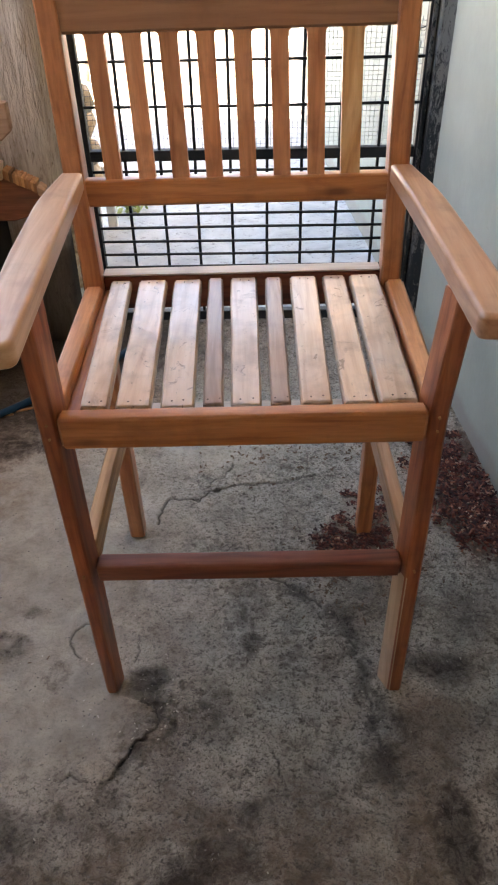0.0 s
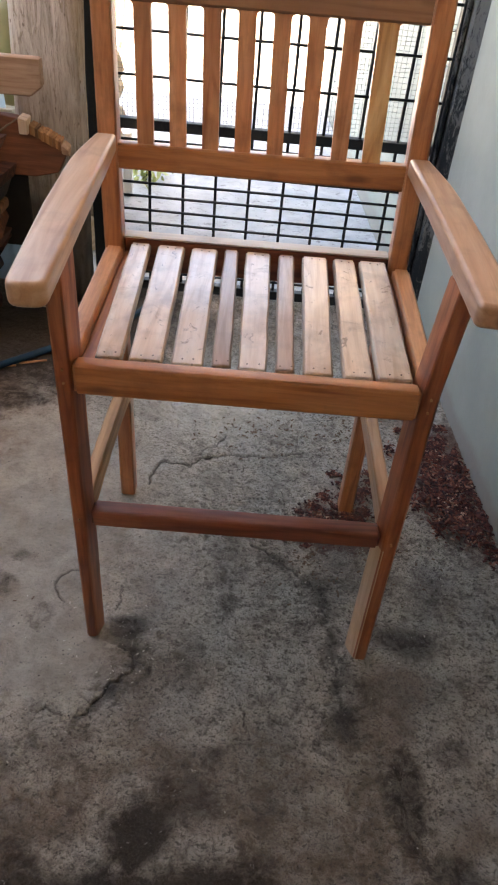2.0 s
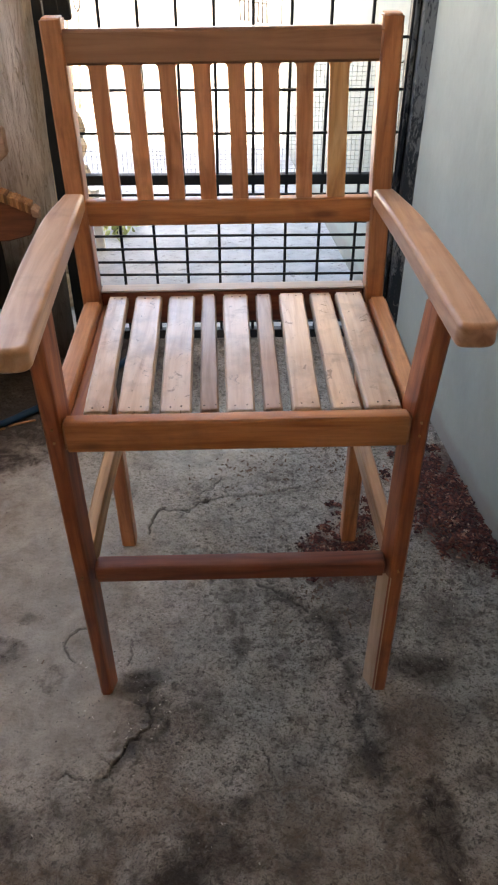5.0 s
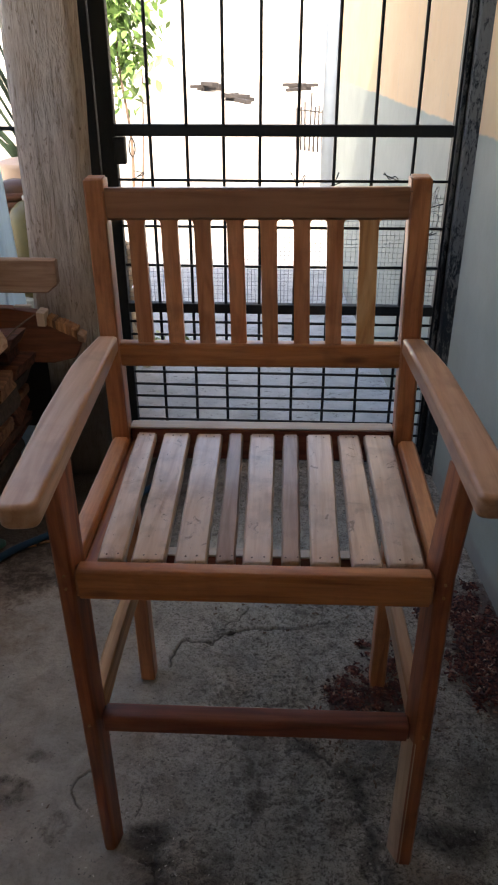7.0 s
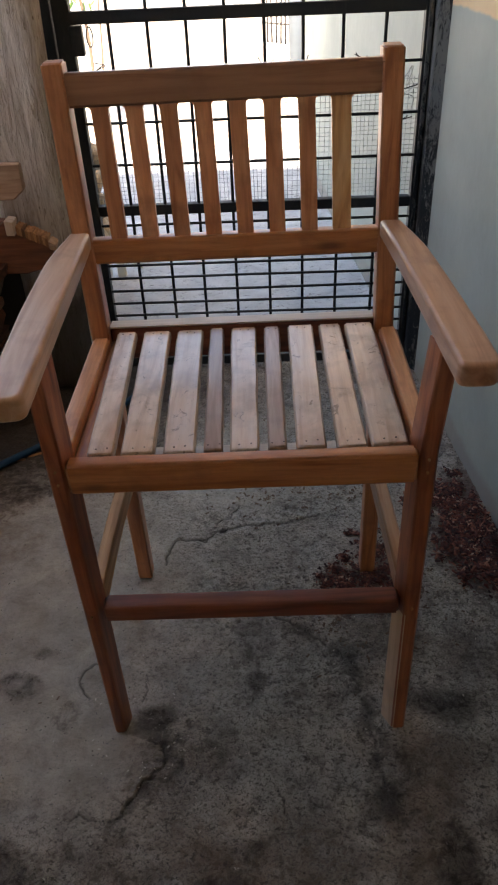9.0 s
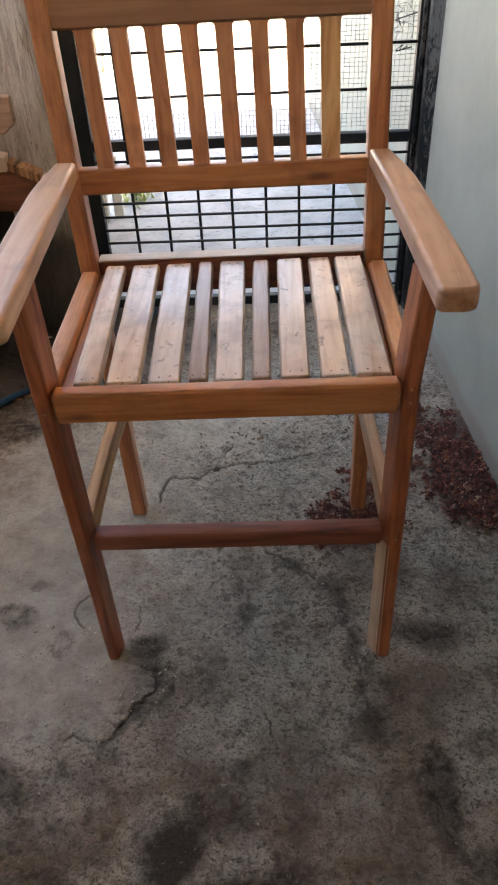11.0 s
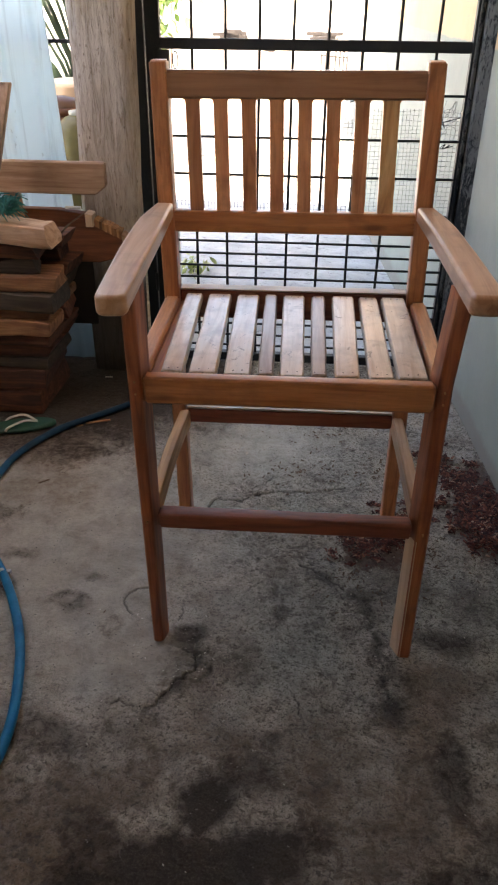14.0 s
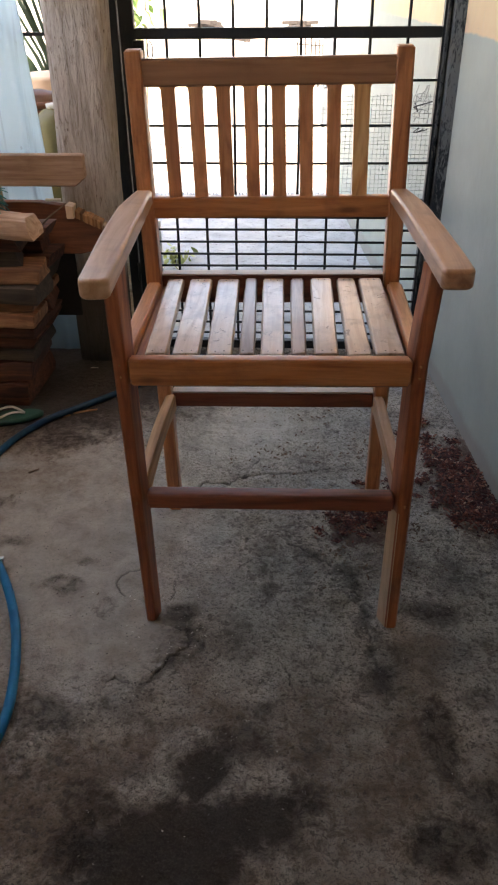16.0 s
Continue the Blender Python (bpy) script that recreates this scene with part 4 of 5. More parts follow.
    front = [(-0.239, -0.198), (-0.186, -0.135), (-0.121, -0.071), (-0.057, -0.027), (-0.016, 0.029), (0.042, 0.072), (0.086, 0.132), (0.149, 0.196), (0.203, 0.257)]
    back = [(-0.252, -0.213), (-0.198, -0.145), (-0.132, -0.080), (-0.067, -0.039), (-0.025, 0.025), (0.040, 0.071), (0.087, 0.137), (0.149, 0.191), (0.199, 0.253)]
    for k, ((a, b), (d, e)) in enumerate(zip(front, back)):
        z = 0.7035 + rng.uniform(-0.001, 0.0015)
        y0, y1 = fy + 0.0275, 1.3145 - rng.uniform(0, 0.004)
        mat = slat_brown if k in (3, 5) else slat_pale
        lab = "greyish-brown seat slat" if k in (3, 5) else ""
        s = part("seat_slat", sawn_slat((a, b), (d, e), y0, y1, z, k), mat, c, lab)
        for x, y in (((a + b) / 2 - 0.008, y0 + 0.012), ((a + b) / 2 + 0.010, y0 + 0.014), ((d + e) / 2 - 0.006, y1 - 0.012), ((d + e) / 2 + 0.009, y1 - 0.014)):
            part("nail", tube([(x, y, z - 0.004), (x + rng.uniform(-0.001, 0.001), y, z + 0.0004)], 0.0016, 6), nail_mat, s)
    # bearers under the slats
    for s in (-1, 1):
        b = sorted((s * 0.2655, s * 0.240))
        part("seat_bearer", box(b[0], b[1], fy + 0.027, 1.315, 0.650, 0.683, 0.002), oiled["y"], c)
    # pegs at the joints
    for s in (-1, 1):
        for z in (0.665, 0.690, 0.362):
            part("peg", tube([(s * 0.284, fy - 0.0012, z), (s * 0.284, fy + 0.004, z)], 0.0022, 8), chip_wood, c)
    return c


build_chair()

# ---- timber post, bench, lumber stack, at the open side ----


def build_post():
    rng = random.Random(21)
    bm = bmesh.new()
    rings, sides = [], 28
    for k in range(49):
        z = 2.9 * k / 48
        f = min(z, 1.5) / 1.5
        cx, hw, hd = -0.672 + 0.030 * f, 0.106 - 0.004 * f, 0.048
        ring = []
        for q in range(sides):
            t = 2 * math.pi * q / sides
            ct, st = math.cos(t), math.sin(t)
            r = 1.0 / (abs(ct) ** 5 + abs(st) ** 5) ** 0.2
            wob = 1 + 0.05 * (noise.noise((ct * 1.3, st * 1.3, z * 1.7)) + 0.8 * noise.noise((ct * 5, st * 5, z * 4)))
            ring.append(bm.verts.new((cx + hw * r * ct * wob, 2.334 + hd * r * st * wob, z)))
        rings.append(ring)
    for a, d in zip(rings, rings[1:]):
        for q in range(sides):
            bm.faces.new((a[q], a[(q + 1) % sides], d[(q + 1) % sides], d[q]))
    bm.faces.new(rings[0][::-1])
    bm.faces.new(rings[-1])
    for f in bm.faces:
        f.smooth = True
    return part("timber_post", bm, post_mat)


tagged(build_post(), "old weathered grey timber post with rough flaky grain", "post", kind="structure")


def board_with_corner(x0, x1, z0, z1, y0, y1, cut, width=0.004):
    """An upright board whose lower end corner is cut off."""
    line = [(x0, z0), (x1 - cut, z0), (x1, z0 + cut * 0.8), (x1, z1), (x0, z1)]
    bm = bmesh.new()
    a = [bm.verts.new((x, y0, z)) for x, z in line]
    d = [bm.verts.new((x, y1, z)) for x, z in line]
    bm.faces.new(a)
    bm.faces.new(d[::-1])
    for i in range(len(line)):
        j = (i + 1) % len(line)
        bm.faces.new((a[i], d[i], d[j], a[j]))
    bmesh.ops.recalc_face_normals(bm, faces=bm.faces)
    return soften(bm, width)


def build_bench():
    b = thing("wooden_bench", "unfinished brown wooden bench standing behind the lumber stack", "bench")
    part("top_board", board_with_corner(-1.95, -0.641, 0.704, 0.808, 2.185, 2.215, 0.035), bench_wood["x"], b)
    line = [(-1.9, 0.470), (-0.70, 0.455), (-0.625, 0.475), (-0.600, 0.530), (-0.640, 0.565), (-0.700, 0.606), (-0.745, 0.628), (-0.83, 0.640), (-1.9, 0.645)]
    bm = bmesh.new()
    a = [bm.verts.new((x, 2.232, z)) for x, z in line]
    d = [bm.verts.new((x, 2.268, z)) for x, z in line]
    bm.faces.new(a)
    bm.faces.new(d[::-1])
    for i in range(len(line)):
        j = (i + 1) % len(line)
        bm.faces.new((a[i], d[i], d[j], a[j]))
    bmesh.ops.recalc_face_normals(bm, faces=bm.faces)
    part("seat_side", soften(bm, 0.003), bench_red, b, "dark red-brown shaped side board")
    # added near-black panel that fills the dark gap below the side board
    part("apron", box(-1.9, -0.738, 2.270, 2.280, 0.20, 0.452, 0.003), plain("near_black_board", (0.018, 0.015, 0.013), 0.8, 0.3, 20.0), b, "near-black panel under the seat")
    # row of thin sawn strips standing edge to edge along the sloping side
    rs = random.Random(3)
    for k in range(11):
        f = k / 10
        x, z = -0.699 + 0.084 * f, 0.607 - 0.040 * f
        w, dz, up = 0.0038, 0.0018, rs.uniform(-0.0025, 0.0025)
        y0 = 2.223 + rs.uniform(-0.003, 0.003)
        part("strip", hexa([(x - w, y0, z - 0.020), (x + w, y0, z - 0.020 - 2 * dz), (x + w, 2.231, z - 0.020 - 2 * dz), (x - w, 2.231, z - 0.020),
                            (x - w, y0, z + 0.008 + up), (x + w, y0, z + 0.008 + up - 2 * dz), (x + w, 2.275, z + 0.008 + up - 2 * dz), (x - w, 2.275, z + 0.008 + up)], 0.0010), strip_wood, b)
    part("strip_block", hexa([(-0.733, 2.216, 0.586), (-0.706, 2.216, 0.586), (-0.706, 2.231, 0.586), (-0.733, 2.231, 0.586),
                              (-0.733, 2.216, 0.634), (-0.706, 2.216, 0.628), (-0.706, 2.270, 0.628), (-0.733, 2.270, 0.634)], 0.002), sapwood, b, "pale sawn block beside the strips")
    part("strip_block", hexa([(-0.609, 2.218, 0.538), (-0.586, 2.218, 0.532), (-0.586, 2.231, 0.532), (-0.609, 2.231, 0.538),
                              (-0.609, 2.218, 0.566), (-0.588, 2.218, 0.552), (-0.588, 2.270, 0.552), (-0.609, 2.270, 0.566)], 0.002), bench_wood["x"], b)
    for x in (-1.85, -0.98):
        part("leg", hexa([(x - 0.03, 2.216, 0), (x + 0.03, 2.216, 0), (x + 0.03, 2.231, 0), (x - 0.03, 2.231, 0),
                          (x - 0.03, 2.216, 0.80), (x + 0.03, 2.216, 0.80), (x + 0.03, 2.231, 0.80), (x - 0.03, 2.231, 0.80)], 0.003), bench_wood["z"], b)
    return b


build_bench()


def build_leaning_board():
    bm = hexa([(-0.99, 1.99, 0.745), (-0.945, 1.99, 0.745), (-0.945, 2.015, 0.745), (-0.98, 2.015, 0.745),
               (-0.98, 2.09, 1.053), (-0.884, 2.09, 1.053), (-0.884, 2.115, 1.053), (-0.98, 2.115, 1.053)], 0.003)
    return tagged(part("offcut_board", bm, bench_wood["z"]), "brown tapered board offcut leaning on the bench", "board")


build_leaning_board()


def rough_plank(length, depth, height, seed):
    """A sawn billet with uneven faces; its right end at the origin, running to -x and +y."""
    rng = random.Random(seed)
    bm = bmesh.new()
    rings, steps = [], 12
    tilt = rng.uniform(-0.025, 0.025)
    for k in range(steps):
        x = -length * k / (steps - 1)
        j = lambda s: rng.uniform(-s, s)  # noqa: E731
        skew = tilt if k == 0 else 0.0
        ring = [(x + skew, 0.003 + j(0.003), j(0.002)), (x + skew * 0.5 + j(0.004), j(0.005), height * 0.35), (x + j(0.006), 0.003 + j(0.004), height + j(0.004)), (x - skew, depth * 0.5 + j(0.01), height + j(0.005)),
                (x - skew + j(0.01), depth + j(0.006), height + j(0.003)), (x + j(0.01), depth + j(0.008), height * 0.4), (x + j(0.006), depth + j(0.006), j(0.002))]
        rings.append([bm.verts.new(p) for p in ring])
    sides = len(rings[0])
    for a, d in zip(rings, rings[1:]):
        for q in range(sides):
            bm.faces.new((a[q], a[(q + 1) % sides], d[(q + 1) % sides], d[q]))
    bm.faces.new(rings[0])
    bm.faces.new(rings[-1][::-1])
    bmesh.ops.recalc_face_normals(bm, faces=bm.faces)
    return soften(bm, 0.004, 1)


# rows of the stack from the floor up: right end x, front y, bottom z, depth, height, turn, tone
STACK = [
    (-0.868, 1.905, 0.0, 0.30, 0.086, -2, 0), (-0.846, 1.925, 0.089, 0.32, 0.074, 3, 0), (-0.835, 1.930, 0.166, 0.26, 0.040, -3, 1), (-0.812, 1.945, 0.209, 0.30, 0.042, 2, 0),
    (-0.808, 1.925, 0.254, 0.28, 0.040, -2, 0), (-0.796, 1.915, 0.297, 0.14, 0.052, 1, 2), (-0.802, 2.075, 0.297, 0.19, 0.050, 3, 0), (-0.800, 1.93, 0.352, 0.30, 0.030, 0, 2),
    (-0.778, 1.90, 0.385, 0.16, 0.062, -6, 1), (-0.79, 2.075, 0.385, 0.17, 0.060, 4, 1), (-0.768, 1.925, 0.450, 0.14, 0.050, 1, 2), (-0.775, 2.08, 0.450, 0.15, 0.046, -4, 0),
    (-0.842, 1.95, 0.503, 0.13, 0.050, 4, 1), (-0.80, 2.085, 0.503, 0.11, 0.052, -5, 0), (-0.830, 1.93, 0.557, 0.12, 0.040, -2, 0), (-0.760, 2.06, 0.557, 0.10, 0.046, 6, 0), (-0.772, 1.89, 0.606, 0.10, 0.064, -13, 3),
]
lumber_light = wood("fresh_lumber", "x", (0.36, 0.195, 0.105), (0.25, 0.122, 0.062), (0.13, 0.056, 0.029), rough=0.75, vary=0.4, grain=0.5)
lumber_pale = wood("pale_lumber", "x", (0.60, 0.42, 0.30), (0.50, 0.33, 0.22), (0.33, 0.19, 0.12), rough=0.7, vary=0.1, grain=0.4)
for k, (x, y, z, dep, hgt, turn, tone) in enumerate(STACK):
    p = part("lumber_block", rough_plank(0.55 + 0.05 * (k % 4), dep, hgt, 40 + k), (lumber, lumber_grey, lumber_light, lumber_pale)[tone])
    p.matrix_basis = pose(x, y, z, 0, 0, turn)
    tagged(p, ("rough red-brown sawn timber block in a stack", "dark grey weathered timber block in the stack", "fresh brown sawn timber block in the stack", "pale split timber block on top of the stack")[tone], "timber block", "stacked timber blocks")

# teal frayed rope end on the stack
rng = random.Random(5)
strands = []
for k in range(260):
    a0 = Vector((-0.93 + rng.uniform(-0.05, 0.05), 1.95 + rng.uniform(-0.02, 0.03), 0.700 + rng.uniform(0, 0.03)))
    d = Vector((rng.uniform(0.1, 1.0), rng.uniform(-0.5, 0.5), rng.uniform(-0.1, 0.7))).normalized()
    ln = rng.uniform(0.02, 0.06)
    pts = [a0, a0 + d * ln * 0.5 + Vector((0, 0, 0.006)), a0 + d * ln + Vector((rng.uniform(-0.01, 0.01), 0, -0.014))]
    strands.append(tube(pts, rng.uniform(0.0018, 0.0034), 4, taper=0.5))
tagged(part("frayed_rope", joined(strands), teal), "frayed teal plastic rope bundle on the lumber stack", "rope")
twig = part("twig", tube(spline([(-0.775, 2.06, 0.606), (-0.74, 2.05, 0.640), (-0.705, 2.05, 0.665), (-0.680, 2.06, 0.682)], 4), 0.0035, 6, taper=0.5), twig_mat)
tagged(twig, "thin dry twig sticking out of the stack", "twig")
tagged(part("wood_chip", box(-0.80, -0.745, 2.215, 2.229, 0.646, 0.655, 0.002), cream), "pale offcut strip on the bench board", "offcut")

# corrugated sheet leaning behind the bench
xs = np.linspace(-1.75, -0.905, 120)
bm = bmesh.new()
cols = []
for x in xs:
    wave = 0.009 * max(0.0, math.cos((x + 0.96) * 2 * math.pi / 0.115)) ** 6
    cols.append([bm.verts.new((x + 0.066 - 0.05 * (z - 0.85), 2.405 + 0.016 * (z - 0.5) - wave, z)) for z in (0.0, 0.3, 0.7, 1.1, 1.55)])
for a, d in zip(cols, cols[1:]):
    for i in range(4):
        bm.faces.new((a[i], d[i], d[i + 1], a[i + 1]))
bmesh.ops.recalc_face_normals(bm, faces=bm.faces)
bmesh.ops.solidify(bm, geom=bm.faces[:], thickness=0.0015)
for f in bm.faces:
    f.smooth = True
tagged(part("roofing_sheet", bm, sheet_mat), "bluish-white ribbed roofing sheet standing upright", "roofing sheet")

# grille that goes on to the left of the post
side = thing("side_grille", "black iron grille fence beside the timber post", "fence", kind="structure")
for z in (1.145, 2.0):
    part("rail", box(-3.0, -0.563, 2.44, 2.455, z - 0.006, z + 0.006, 0.001), iron, side)
for k in range(8):
    part("bar", tube([(-2.9 + k * 0.26, 2.447, 0), (-2.9 + k * 0.26, 2.447, 2.05)], 0.006, 6), iron, side)

# plastic jugs outside
def jug(name, mat, label, m, height, width):
    prof = [(width * 0.46, 0), (width * 0.5, height * 0.03), (width * 0.5, height * 0.72), (width * 0.47, height * 0.82), (width * 0.38, height * 0.91), (width * 0.24, height * 0.97), (width * 0.14, height * 0.985), (width * 0.14, height)]
    j = thing(name, label, "jug", m)
    part("body", lathe(prof, 24), mat, j)
    part("cap", lathe([(width * 0.15, height * 0.99), (width * 0.16, height * 0.995), (width * 0.16, height * 1.03), (width * 0.14, height * 1.035)], 16), cream, j)
    hx = width * 0.46
    part("handle", tube(spline([(hx * 0.75, 0, height * 0.80), (hx * 1.18, 0, height * 0.74), (hx * 1.15, 0, height * 0.56), (hx * 0.9, 0, height * 0.52)], 5), width * 0.05, 8), mat, j)
    return j


tagged(part("crate", box(-1.55, -0.79, 2.69, 3.0, -0.015, 0.52, 0.01), sack_mat), "pale sacking-covered crate outside the grille", "crate")
jug("plastic_jug", jug_yellow, "olive-yellow plastic jug on the crate", pose(-0.895, 2.79, 0.52), 0.35, 0.185)
basket = thing("coiled_basket", "brown coiled basket standing behind the timber post", "basket", pose(-0.985, 2.90, 0.86))
part("basket_core", lathe([(0.055, -0.335), (0.075, -0.2), (0.085, 0.0), (0.08, 0.045), (0.02, 0.06)], 20), jug_brown, basket)
for k in range(8):
    r = 0.062 + 0.030 * math.sin(math.pi * (k + 2) / 13)
    zz = -0.20 + 0.03 * k
    part("coil", tube([(r * math.cos(t), r * math.sin(t), zz) for t in [i * math.pi / 9 for i in range(18)]], 0.014, 6, True), bench_red, basket)
tagged(part("plastic_tub", lathe([(0.10, 0), (0.115, 0.005), (0.14, 0.42), (0.145, 0.425), (0.145, 0.44), (0.13, 0.44)], 24), peach), "peach-coloured plastic tub beside the jugs", "tub").location = (-0.98, 3.16, 0.51)
tagged(part("low_wall", box(-1.5, -0.72, 3.03, 3.3, -0.015, 0.51, 0.01), far_wall_mat), "low pale masonry ledge outside", "ledge", kind="structure")

# ---- hose and small things on the floor ----
h = thing("garden_hose", "blue rubber garden hose winding across the concrete floor", "hose")
HOSE = [(-0.34, 2.38), (-0.36, 2.27), (-0.44, 2.13), (-0.565, 2.00), (-0.675, 1.893), (-0.778, 1.791), (-0.857, 1.643), (-0.88, 1.495), (-0.864, 1.363), (-0.829, 1.256), (-0.78, 1.169),
        (-0.685, 1.039), (-0.616, 0.919), (-0.57, 0.81), (-0.536, 0.687), (-0.522, 0.586), (-0.531, 0.492), (-0.57, 0.40), (-0.65, 0.32), (-0.80, 0.26), (-1.1, 0.23)]
part("hose_run", tube(spline([(x, y, 0.012) for x, y in HOSE], 8), 0.0115, 12), hose_mat, h)
part("clamp", tube([(-0.712, 1.073, 0.012), (-0.705, 1.064, 0.012)], 0.0128, 12), steel, h, "small steel hose clamp")
part("clamp_screw", box(-0.698, -0.686, 1.068, 1.080, 0.008, 0.018, 0.001), steel, h)

# slipper
sole = []
for k in range(28):
    t = 2 * math.pi * k / 28
    w = 0.037 + 0.008 * math.cos(t) - 0.005 * math.cos(2 * t)
    sole.append((0.125 * math.cos(t), w * math.sin(t)))
sl = thing("rubber_slipper", "green rubber slipper with cream strap by the hose", "slipper", pose(-0.918, 1.808, 0.001, 0, 0, 18))
part("sole", slab(sole, 0, 0.018, 0.005, 2), slipper_green, sl)
for s in (-1, 1):
    part("strap", tube(spline([(0.06, 0, 0.020), (0.02, s * 0.022, 0.038), (-0.03, s * 0.033, 0.026), (-0.045, s * 0.036, 0.014)], 5), 0.0042, 8), cream, sl)

# chips and twigs lying about
def chip(x, y, length, turn, mat, label):
    w = min(0.005, length * 0.07 + 0.001)
    bm = hexa([(-length / 2, -w, 0), (length / 2, -w * 0.7, 0), (length / 2, w * 0.7, 0), (-length / 2, w, 0), (-length / 2, -w, w * 0.7), (length / 2, -w / 2, w), (length / 2, w / 2, w), (-length / 2, w, w * 0.7)], w * 0.15)
    p = part("wood_chip", bm, mat)
    p.matrix_basis = pose(x, y, 0.0005, 0, 0, turn)
    tagged(p, label, "wood chip", "chips on the floor")


chip(-0.66, 1.875, 0.085, 20, chip_wood, "orange-brown wood sliver by the hose")
chip(-0.73, 1.84, 0.05, 15, chip_wood, "orange-brown wood sliver by the hose")
chip(-0.705, 2.22, 0.03, 2, cream, "pale wood sliver in the shade of the post")
chip(-0.735, 1.50, 0.035, 38, twig_mat, "dark splinter on the smooth concrete")
chip(-0.413, 0.967, 0.010, 70, twig_mat, "small dark chip on the smooth concrete")
chip(-0.45, 0.955, 0.008, 10, twig_mat, "small dark chip on the smooth concrete")


def scatter(name, label, spots, count, size, mat, seed, category, lift=0.0, clumpy=0):
    """Many little flakes or grains, joined."""
    rng = random.Random(seed)
    verts, faces = [], []
    clumps = list(spots) * (7 if clumpy else 1)
    for x, y, rx, ry in spots:
        for _ in range(clumpy):
            k = rng.uniform(0.12, 0.45)
            clumps.append((x + rng.gauss(0, rx), y + rng.gauss(0, ry), rx * k, ry * k))
    for _ in range(count):
        cx, cy, rx, ry = rng.choice(clumps)
        r, t = min(abs(rng.gauss(0, 0.55)), 1.5), rng.uniform(0, 2 * math.pi)
        x, y = cx + rx * r * math.cos(t), cy + ry * r * math.sin(t)
        if x > wall_x(y) - 0.004:
            continue
        s = size * rng.uniform(0.4, 1.4)
        turn = Euler((rng.uniform(-0.5, 0.5), rng.uniform(-0.5, 0.5), rng.uniform(0, 6.3))).to_matrix()
        o = Vector((x, y, 0.0012 + s * 0.22 + lift * rng.random() * max(0, 1 - r)))
        k = len(verts)
        for p in ((-1, -0.45, 0), (1, -0.35, 0.1), (0.8, 0.4, 0), (-0.9, 0.4, 0.15), (-0.7, -0.3, 0.4), (0.8, -0.25, 0.45), (0.6, 0.3, 0.4), (-0.7, 0.3, 0.5)):
            verts.append(o + turn @ (Vector(p) * s * 0.5))
        faces += [(k + a, k + b2, k + c2, k + d2) for a, b2, c2, d2 in ((3, 2, 1, 0), (4, 5, 6, 7), (0, 1, 5, 4), (1, 2, 6, 5), (2, 3, 7, 6), (3, 0, 4, 7))]
    me = bpy.data.meshes.new(name)
    me.from_pydata([tuple(v) for v in verts], [], faces)
    me.materials.append(mat)
    return tagged(new(name, me), label, category, kind="stuff")


scatter("sawdust", "dark red sawdust and shavings against the wall", [(0.56, 1.62, 0.06, 0.08), (0.60, 1.47, 0.05, 0.10), (0.62, 1.33, 0.05, 0.09), (0.57, 1.40, 0.05, 0.12)], 6800, 0.0115, dust_mat, 7, "sawdust", 0.008, 22)
scatter("sawdust", "red-brown sawdust round the chair's rear leg", [(0.30, 1.31, 0.07, 0.05), (0.23, 1.28, 0.06, 0.06), (0.34, 1.40, 0.06, 0.05)], 2600, 0.0095, dust_mat, 8, "sawdust", 0.005, 12)
scatter("floor_grit", "loose grit and crumbs on the concrete", [(0.2, 1.0, 0.5, 0.6), (-0.1, 0.8, 0.7, 0.6), (0.15, 1.6, 0.5, 0.3), (0.5, 1.1, 0.2, 0.4)], 2600, 0.0046, gravel_mat, 9, "grit")
scatter("wood_crumbs", "pale wood crumbs on the concrete", [(0.2, 1.0, 0.5, 0.6), (-0.2, 0.8, 0.5, 0.4), (0.45, 1.2, 0.2, 0.4), (0.25, 1.3, 0.15, 0.1)], 320, 0.0046, cream, 12, "crumbs")

scatter("bark_crumbs", "dark bark crumbs on the cement behind the chair", [(0.15, 1.85, 0.30, 0.22), (0.30, 1.65, 0.20, 0.20), (0.05, 1.62, 0.25, 0.14), (0.42, 1.25, 0.12, 0.25), (0.2, 1.15, 0.2, 0.2)], 420, 0.0085, twig_mat, 14, "crumbs")

# ---- outside ----
pole = thing("utility_pole", "pale blue-grey painted pole in the yard", "pole")
part("shaft", tube([(0.41, 7.6, -0.12), (0.41, 7.6, 3.6)], 0.06, 14), pole_mat, pole)
part("base_collar", lathe([(0.10, 0), (0.10, 0.10), (0.07, 0.14)], 14), far_wall_mat, pole).location = (0.41, 7.6, -0.12)


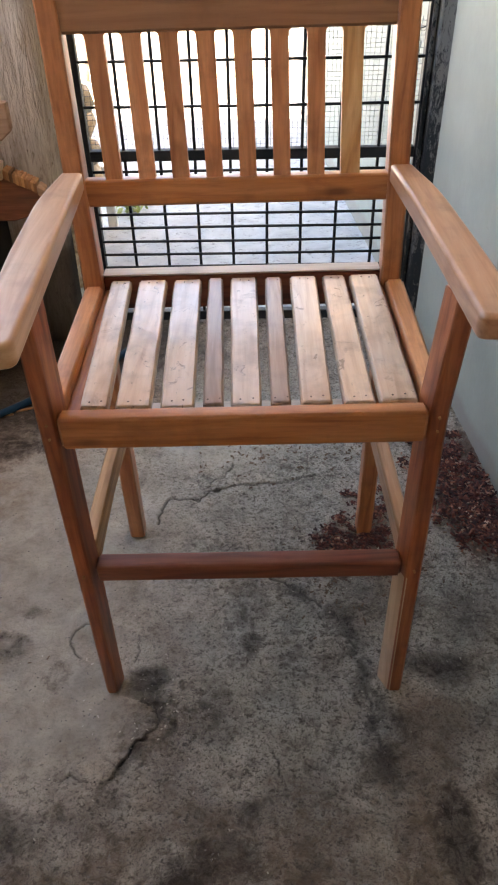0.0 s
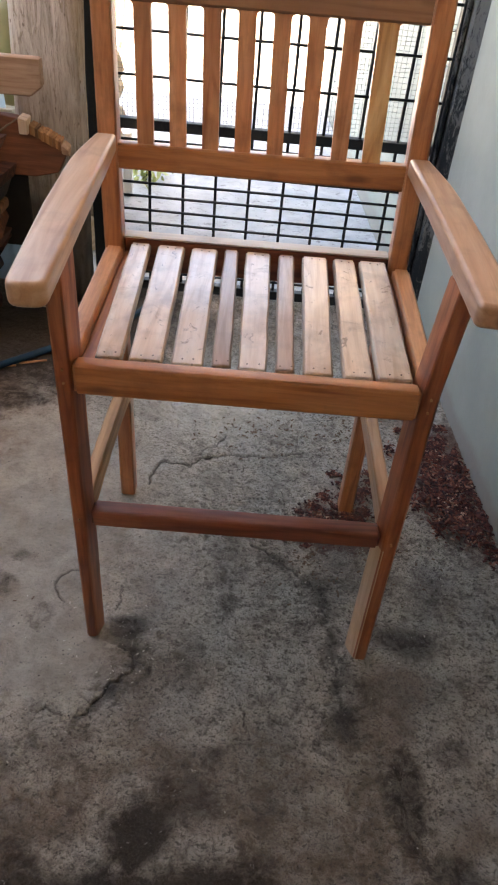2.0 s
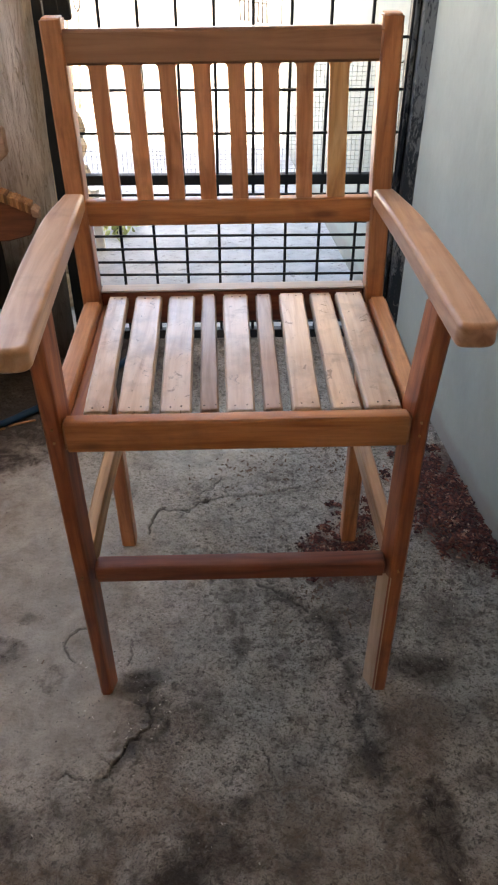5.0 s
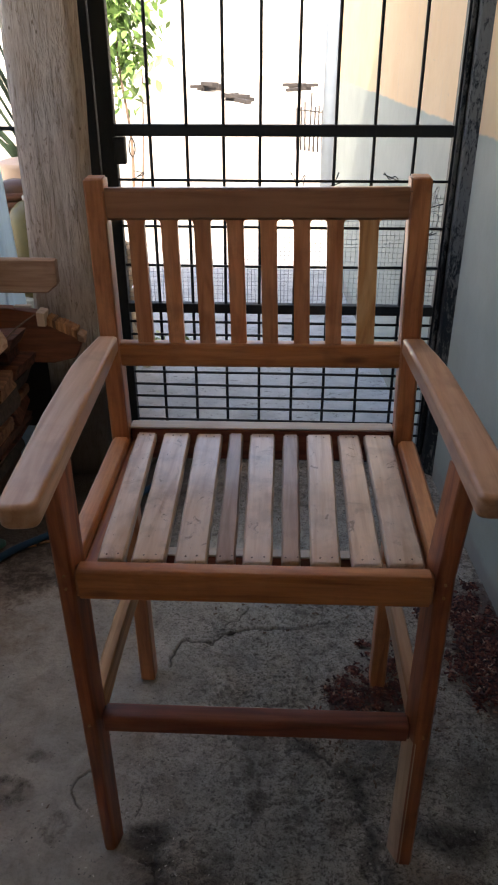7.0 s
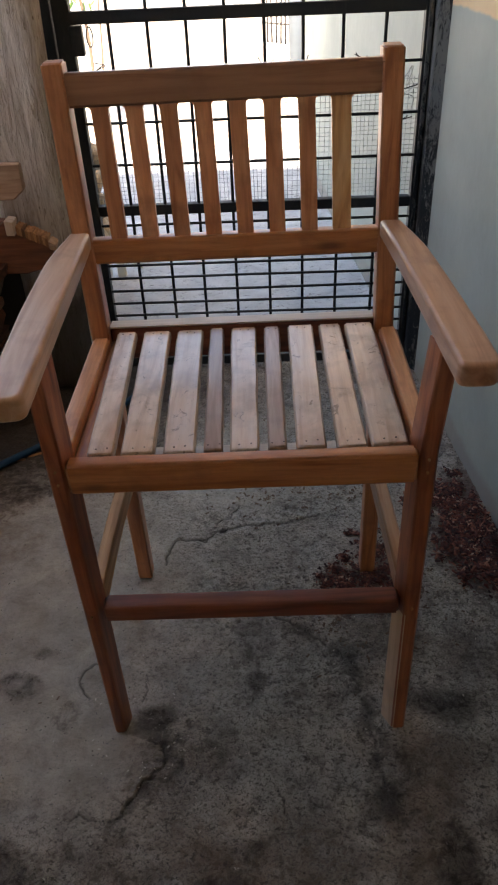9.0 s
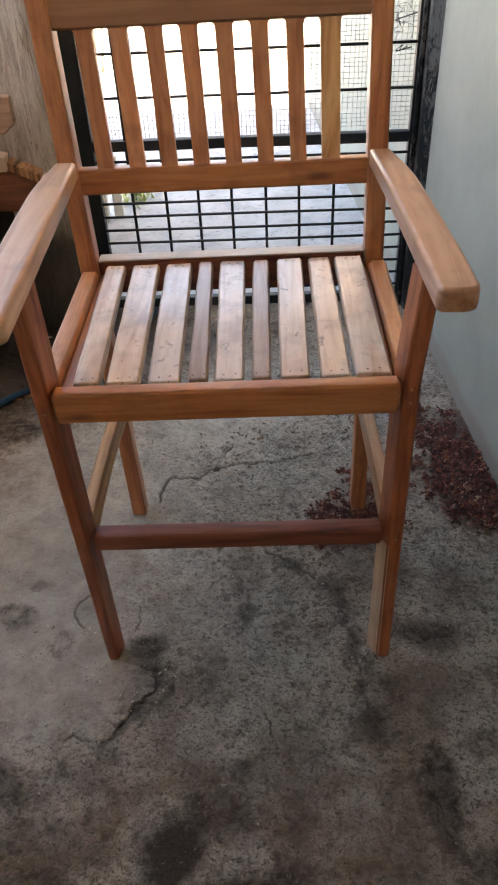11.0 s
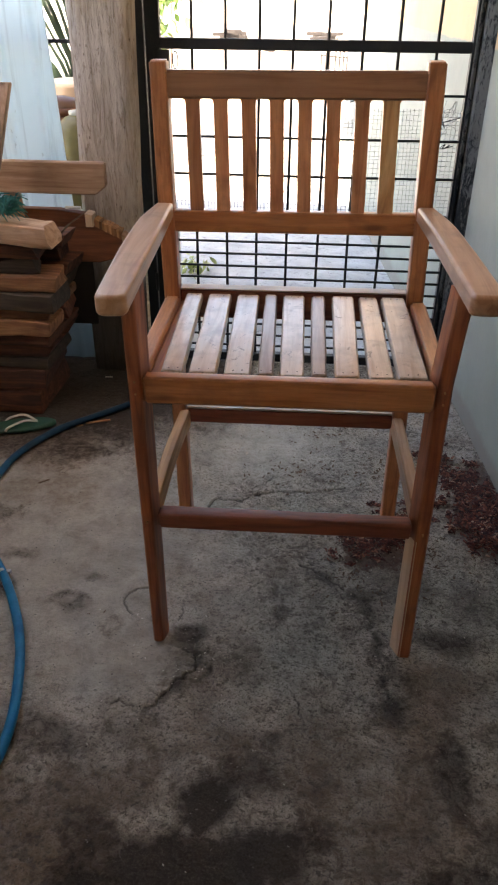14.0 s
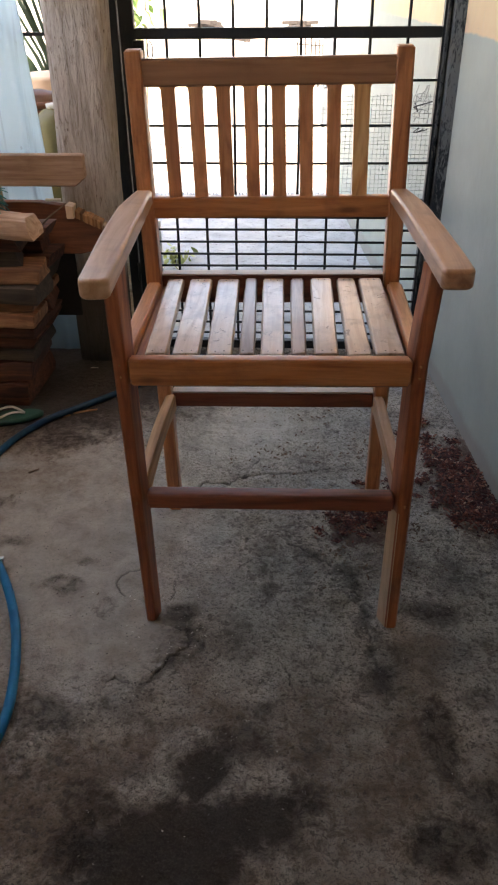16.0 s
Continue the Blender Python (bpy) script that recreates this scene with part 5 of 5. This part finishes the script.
def leaf_cluster(name, label, centre, spread, count, length, width, mat, seed):
    rng = random.Random(seed)
    verts, faces = [], []
    for _ in range(count):
        o = Vector([c + rng.gauss(0, s) for c, s in zip(centre, spread)])
        d = Vector((rng.uniform(-1, 1), rng.uniform(-1, 1), rng.uniform(-1.2, 0.3))).normalized()
        side = d.cross(Vector((rng.uniform(-1, 1), rng.uniform(-1, 1), 1))).normalized()
        ln, wd = length * rng.uniform(0.6, 1.3), width * rng.uniform(0.7, 1.2)
        k = len(verts)
        for f, w in ((0, 0.05), (0.3, 0.8), (0.6, 1.0), (1.0, 0.03)):
            mid = o + d * ln * f + Vector((0, 0, -0.25 * ln * f * f))
            verts += [mid + side * wd * w / 2, mid - side * wd * w / 2]
        faces += [(k + 2 * i, k + 2 * i + 1, k + 2 * i + 3, k + 2 * i + 2) for i in range(3)]
    me = bpy.data.meshes.new(name)
    me.from_pydata([tuple(v) for v in verts], [], faces)
    for p in me.polygons:
        p.use_smooth = True
    me.materials.append(mat)
    return me


shrub = thing("shrub", "leafy green shrub growing outside the gate", "shrub", pose(-1.30, 6.6, -0.11))
part("stem", tube(spline([(0, 0, 0), (0.03, 0.02, 0.7), (-0.03, 0.0, 1.4), (0.03, 0.03, 2.1)], 5), 0.016, 7, taper=0.4), twig_mat, shrub)
part("stem", tube(spline([(0.05, 0, 0), (0.12, 0.02, 0.6), (0.16, 0.0, 1.3)], 5), 0.012, 7, taper=0.4), twig_mat, shrub)
crown = new("crown", leaf_cluster("crown", "", (0.0, 0.0, 1.68), (0.13, 0.15, 0.24), 700, 0.10, 0.045, leaf_mat, 31))
crown.parent = shrub
low = new("crown", leaf_cluster("crown", "", (0.02, 0.0, 1.25), (0.08, 0.10, 0.14), 90, 0.09, 0.04, leaf_mat, 32))
low.parent = shrub

palm = thing("palm_seedling", "dark long-bladed plant behind the roofing sheet", "plant", pose(-1.05, 3.6, 0.0))
rng = random.Random(77)
part("clump_base", lathe([(0.05, 0), (0.06, 0.05), (0.03, 0.5)], 10), twig_mat, palm)
for k in range(30):
    t = rng.uniform(-1.1, 0.25)
    bm = bmesh.new()
    prev = None
    for i in range(8):
        f = i / 7
        p = Vector((0.9 * t * f * f, rng.uniform(-0.02, 0.02) + 0.2 * t * f, 0.4 + 1.5 * f - 0.5 * abs(t) * f * f))
        w = 0.011 * (1 - f) + 0.002
        pair = (bm.verts.new(p + Vector((w, 0, 0))), bm.verts.new(p - Vector((w, 0, 0))))
        if prev:
            bm.faces.new((prev[0], prev[1], pair[1], pair[0]))
        prev = pair
    bmesh.ops.solidify(bm, geom=bm.faces[:], thickness=0.003)
    part("blade", bm, leaf_dark, palm)

# timber and rubbish heaps across the yard
scrap_mat = plain("charred_scrap", (0.035, 0.030, 0.028), 0.9, 0.3, 20.0)
for cx, cy, n, seed in ((-2.35, 24.5, 8, 1), (-1.38, 20.7, 5, 2), (0.36, 25.0, 6, 3)):
    r = random.Random(seed)
    for k in range(n):
        z = -0.12 + 0.085 * (k // 3)
        ln = r.uniform(0.4, 0.9)
        bmx = box(-ln / 2, ln / 2, -0.07, 0.07, 0, 0.09, 0.006, 1)
        p = part("scrap_plank", bmx, scrap_mat)
        p.matrix_basis = pose(cx + r.uniform(-0.25, 0.25), cy + r.uniform(-0.5, 0.5), z, 0, 0, r.uniform(-80, 80))
        tagged(p, "grey weathered scrap plank in a heap across the yard", "plank", "scrap planks in the yard")

stick = thing("stick_fence", "low dark stick fence standing across the yard", "fence")
r = random.Random(4)
for k in range(10):
    f = k / 9
    x, y = 0.15 + 0.54 * f, 11.86 - 0.56 * f
    part("post", tube([(x, y, -0.125), (x + r.uniform(-0.02, 0.02), y, 0.50 + r.uniform(-0.08, 0.22))], 0.013, 6), scrap_mat, stick)
for z in (0.12, 0.42):
    part("rail", tube([(0.13, 11.88, z), (0.71, 11.28, z)], 0.010, 6), scrap_mat, stick)


def husk(seed, size):
    """A dry rounded husk with lengthwise ridges."""
    r = random.Random(seed)
    bm = bmesh.new()
    bmesh.ops.create_uvsphere(bm, u_segments=14, v_segments=9, radius=1)
    o = Vector((r.random() * 9, r.random() * 9, 0))
    for v in bm.verts:
        t = math.atan2(v.co.y, v.co.x)
        k = 1 + 0.06 * math.cos(5 * t) + 0.22 * noise.noise(v.co * 1.6 + o)
        v.co = Vector((v.co.x * k * size, v.co.y * k * size, v.co.z * k * size * 1.25))
    for f in bm.faces:
        f.smooth = True
    return bm


husk_mat = wood("dry_husk", "z", (0.72, 0.62, 0.46), (0.60, 0.48, 0.32), (0.40, 0.28, 0.17), rough=0.9, vary=0.5)
r = random.Random(8)
k = 0
for layer in range(7):
    for i in range(2):
        for j in range(2 if layer < 5 else 1):
            p = part("dry_husk", husk(100 + k, 0.062), husk_mat)
            p.matrix_basis = pose(-0.735 + 0.012 * layer + i * 0.085 + r.uniform(-0.01, 0.01), 2.74 + j * 0.11 + 0.055 * (layer % 2) + r.uniform(-0.01, 0.01), 0.050 + layer * 0.105, r.uniform(0, 90), r.uniform(0, 60), r.uniform(0, 360))
            tagged(p, "pale dry husk in a heap outside the grille", "husk", "heaped husks")
            k += 1

tagged(part("whitewashed_stake", box(-0.70, -0.655, 3.28, 3.32, -0.015, 0.34, 0.005), far_wall_mat), "short whitewashed stake outside the gate", "stake", "stakes outside")
tagged(part("whitewashed_stake", box(-0.63, -0.59, 3.30, 3.34, -0.015, 0.27, 0.005), far_wall_mat), "short whitewashed stake outside the gate", "stake", "stakes outside")
weed = thing("weed", "small yellow-green weed by the paving", "plant", pose(-0.56, 3.52, -0.015))
part("stem", tube([(0, 0, 0), (0.01, 0, 0.06)], 0.004, 6), leaf_dark, weed)
tuft = new("leaves", leaf_cluster("leaves", "", (0.0, 0.0, 0.05), (0.04, 0.05, 0.02), 40, 0.05, 0.03, leaf_pale, 55))
tuft.parent = weed
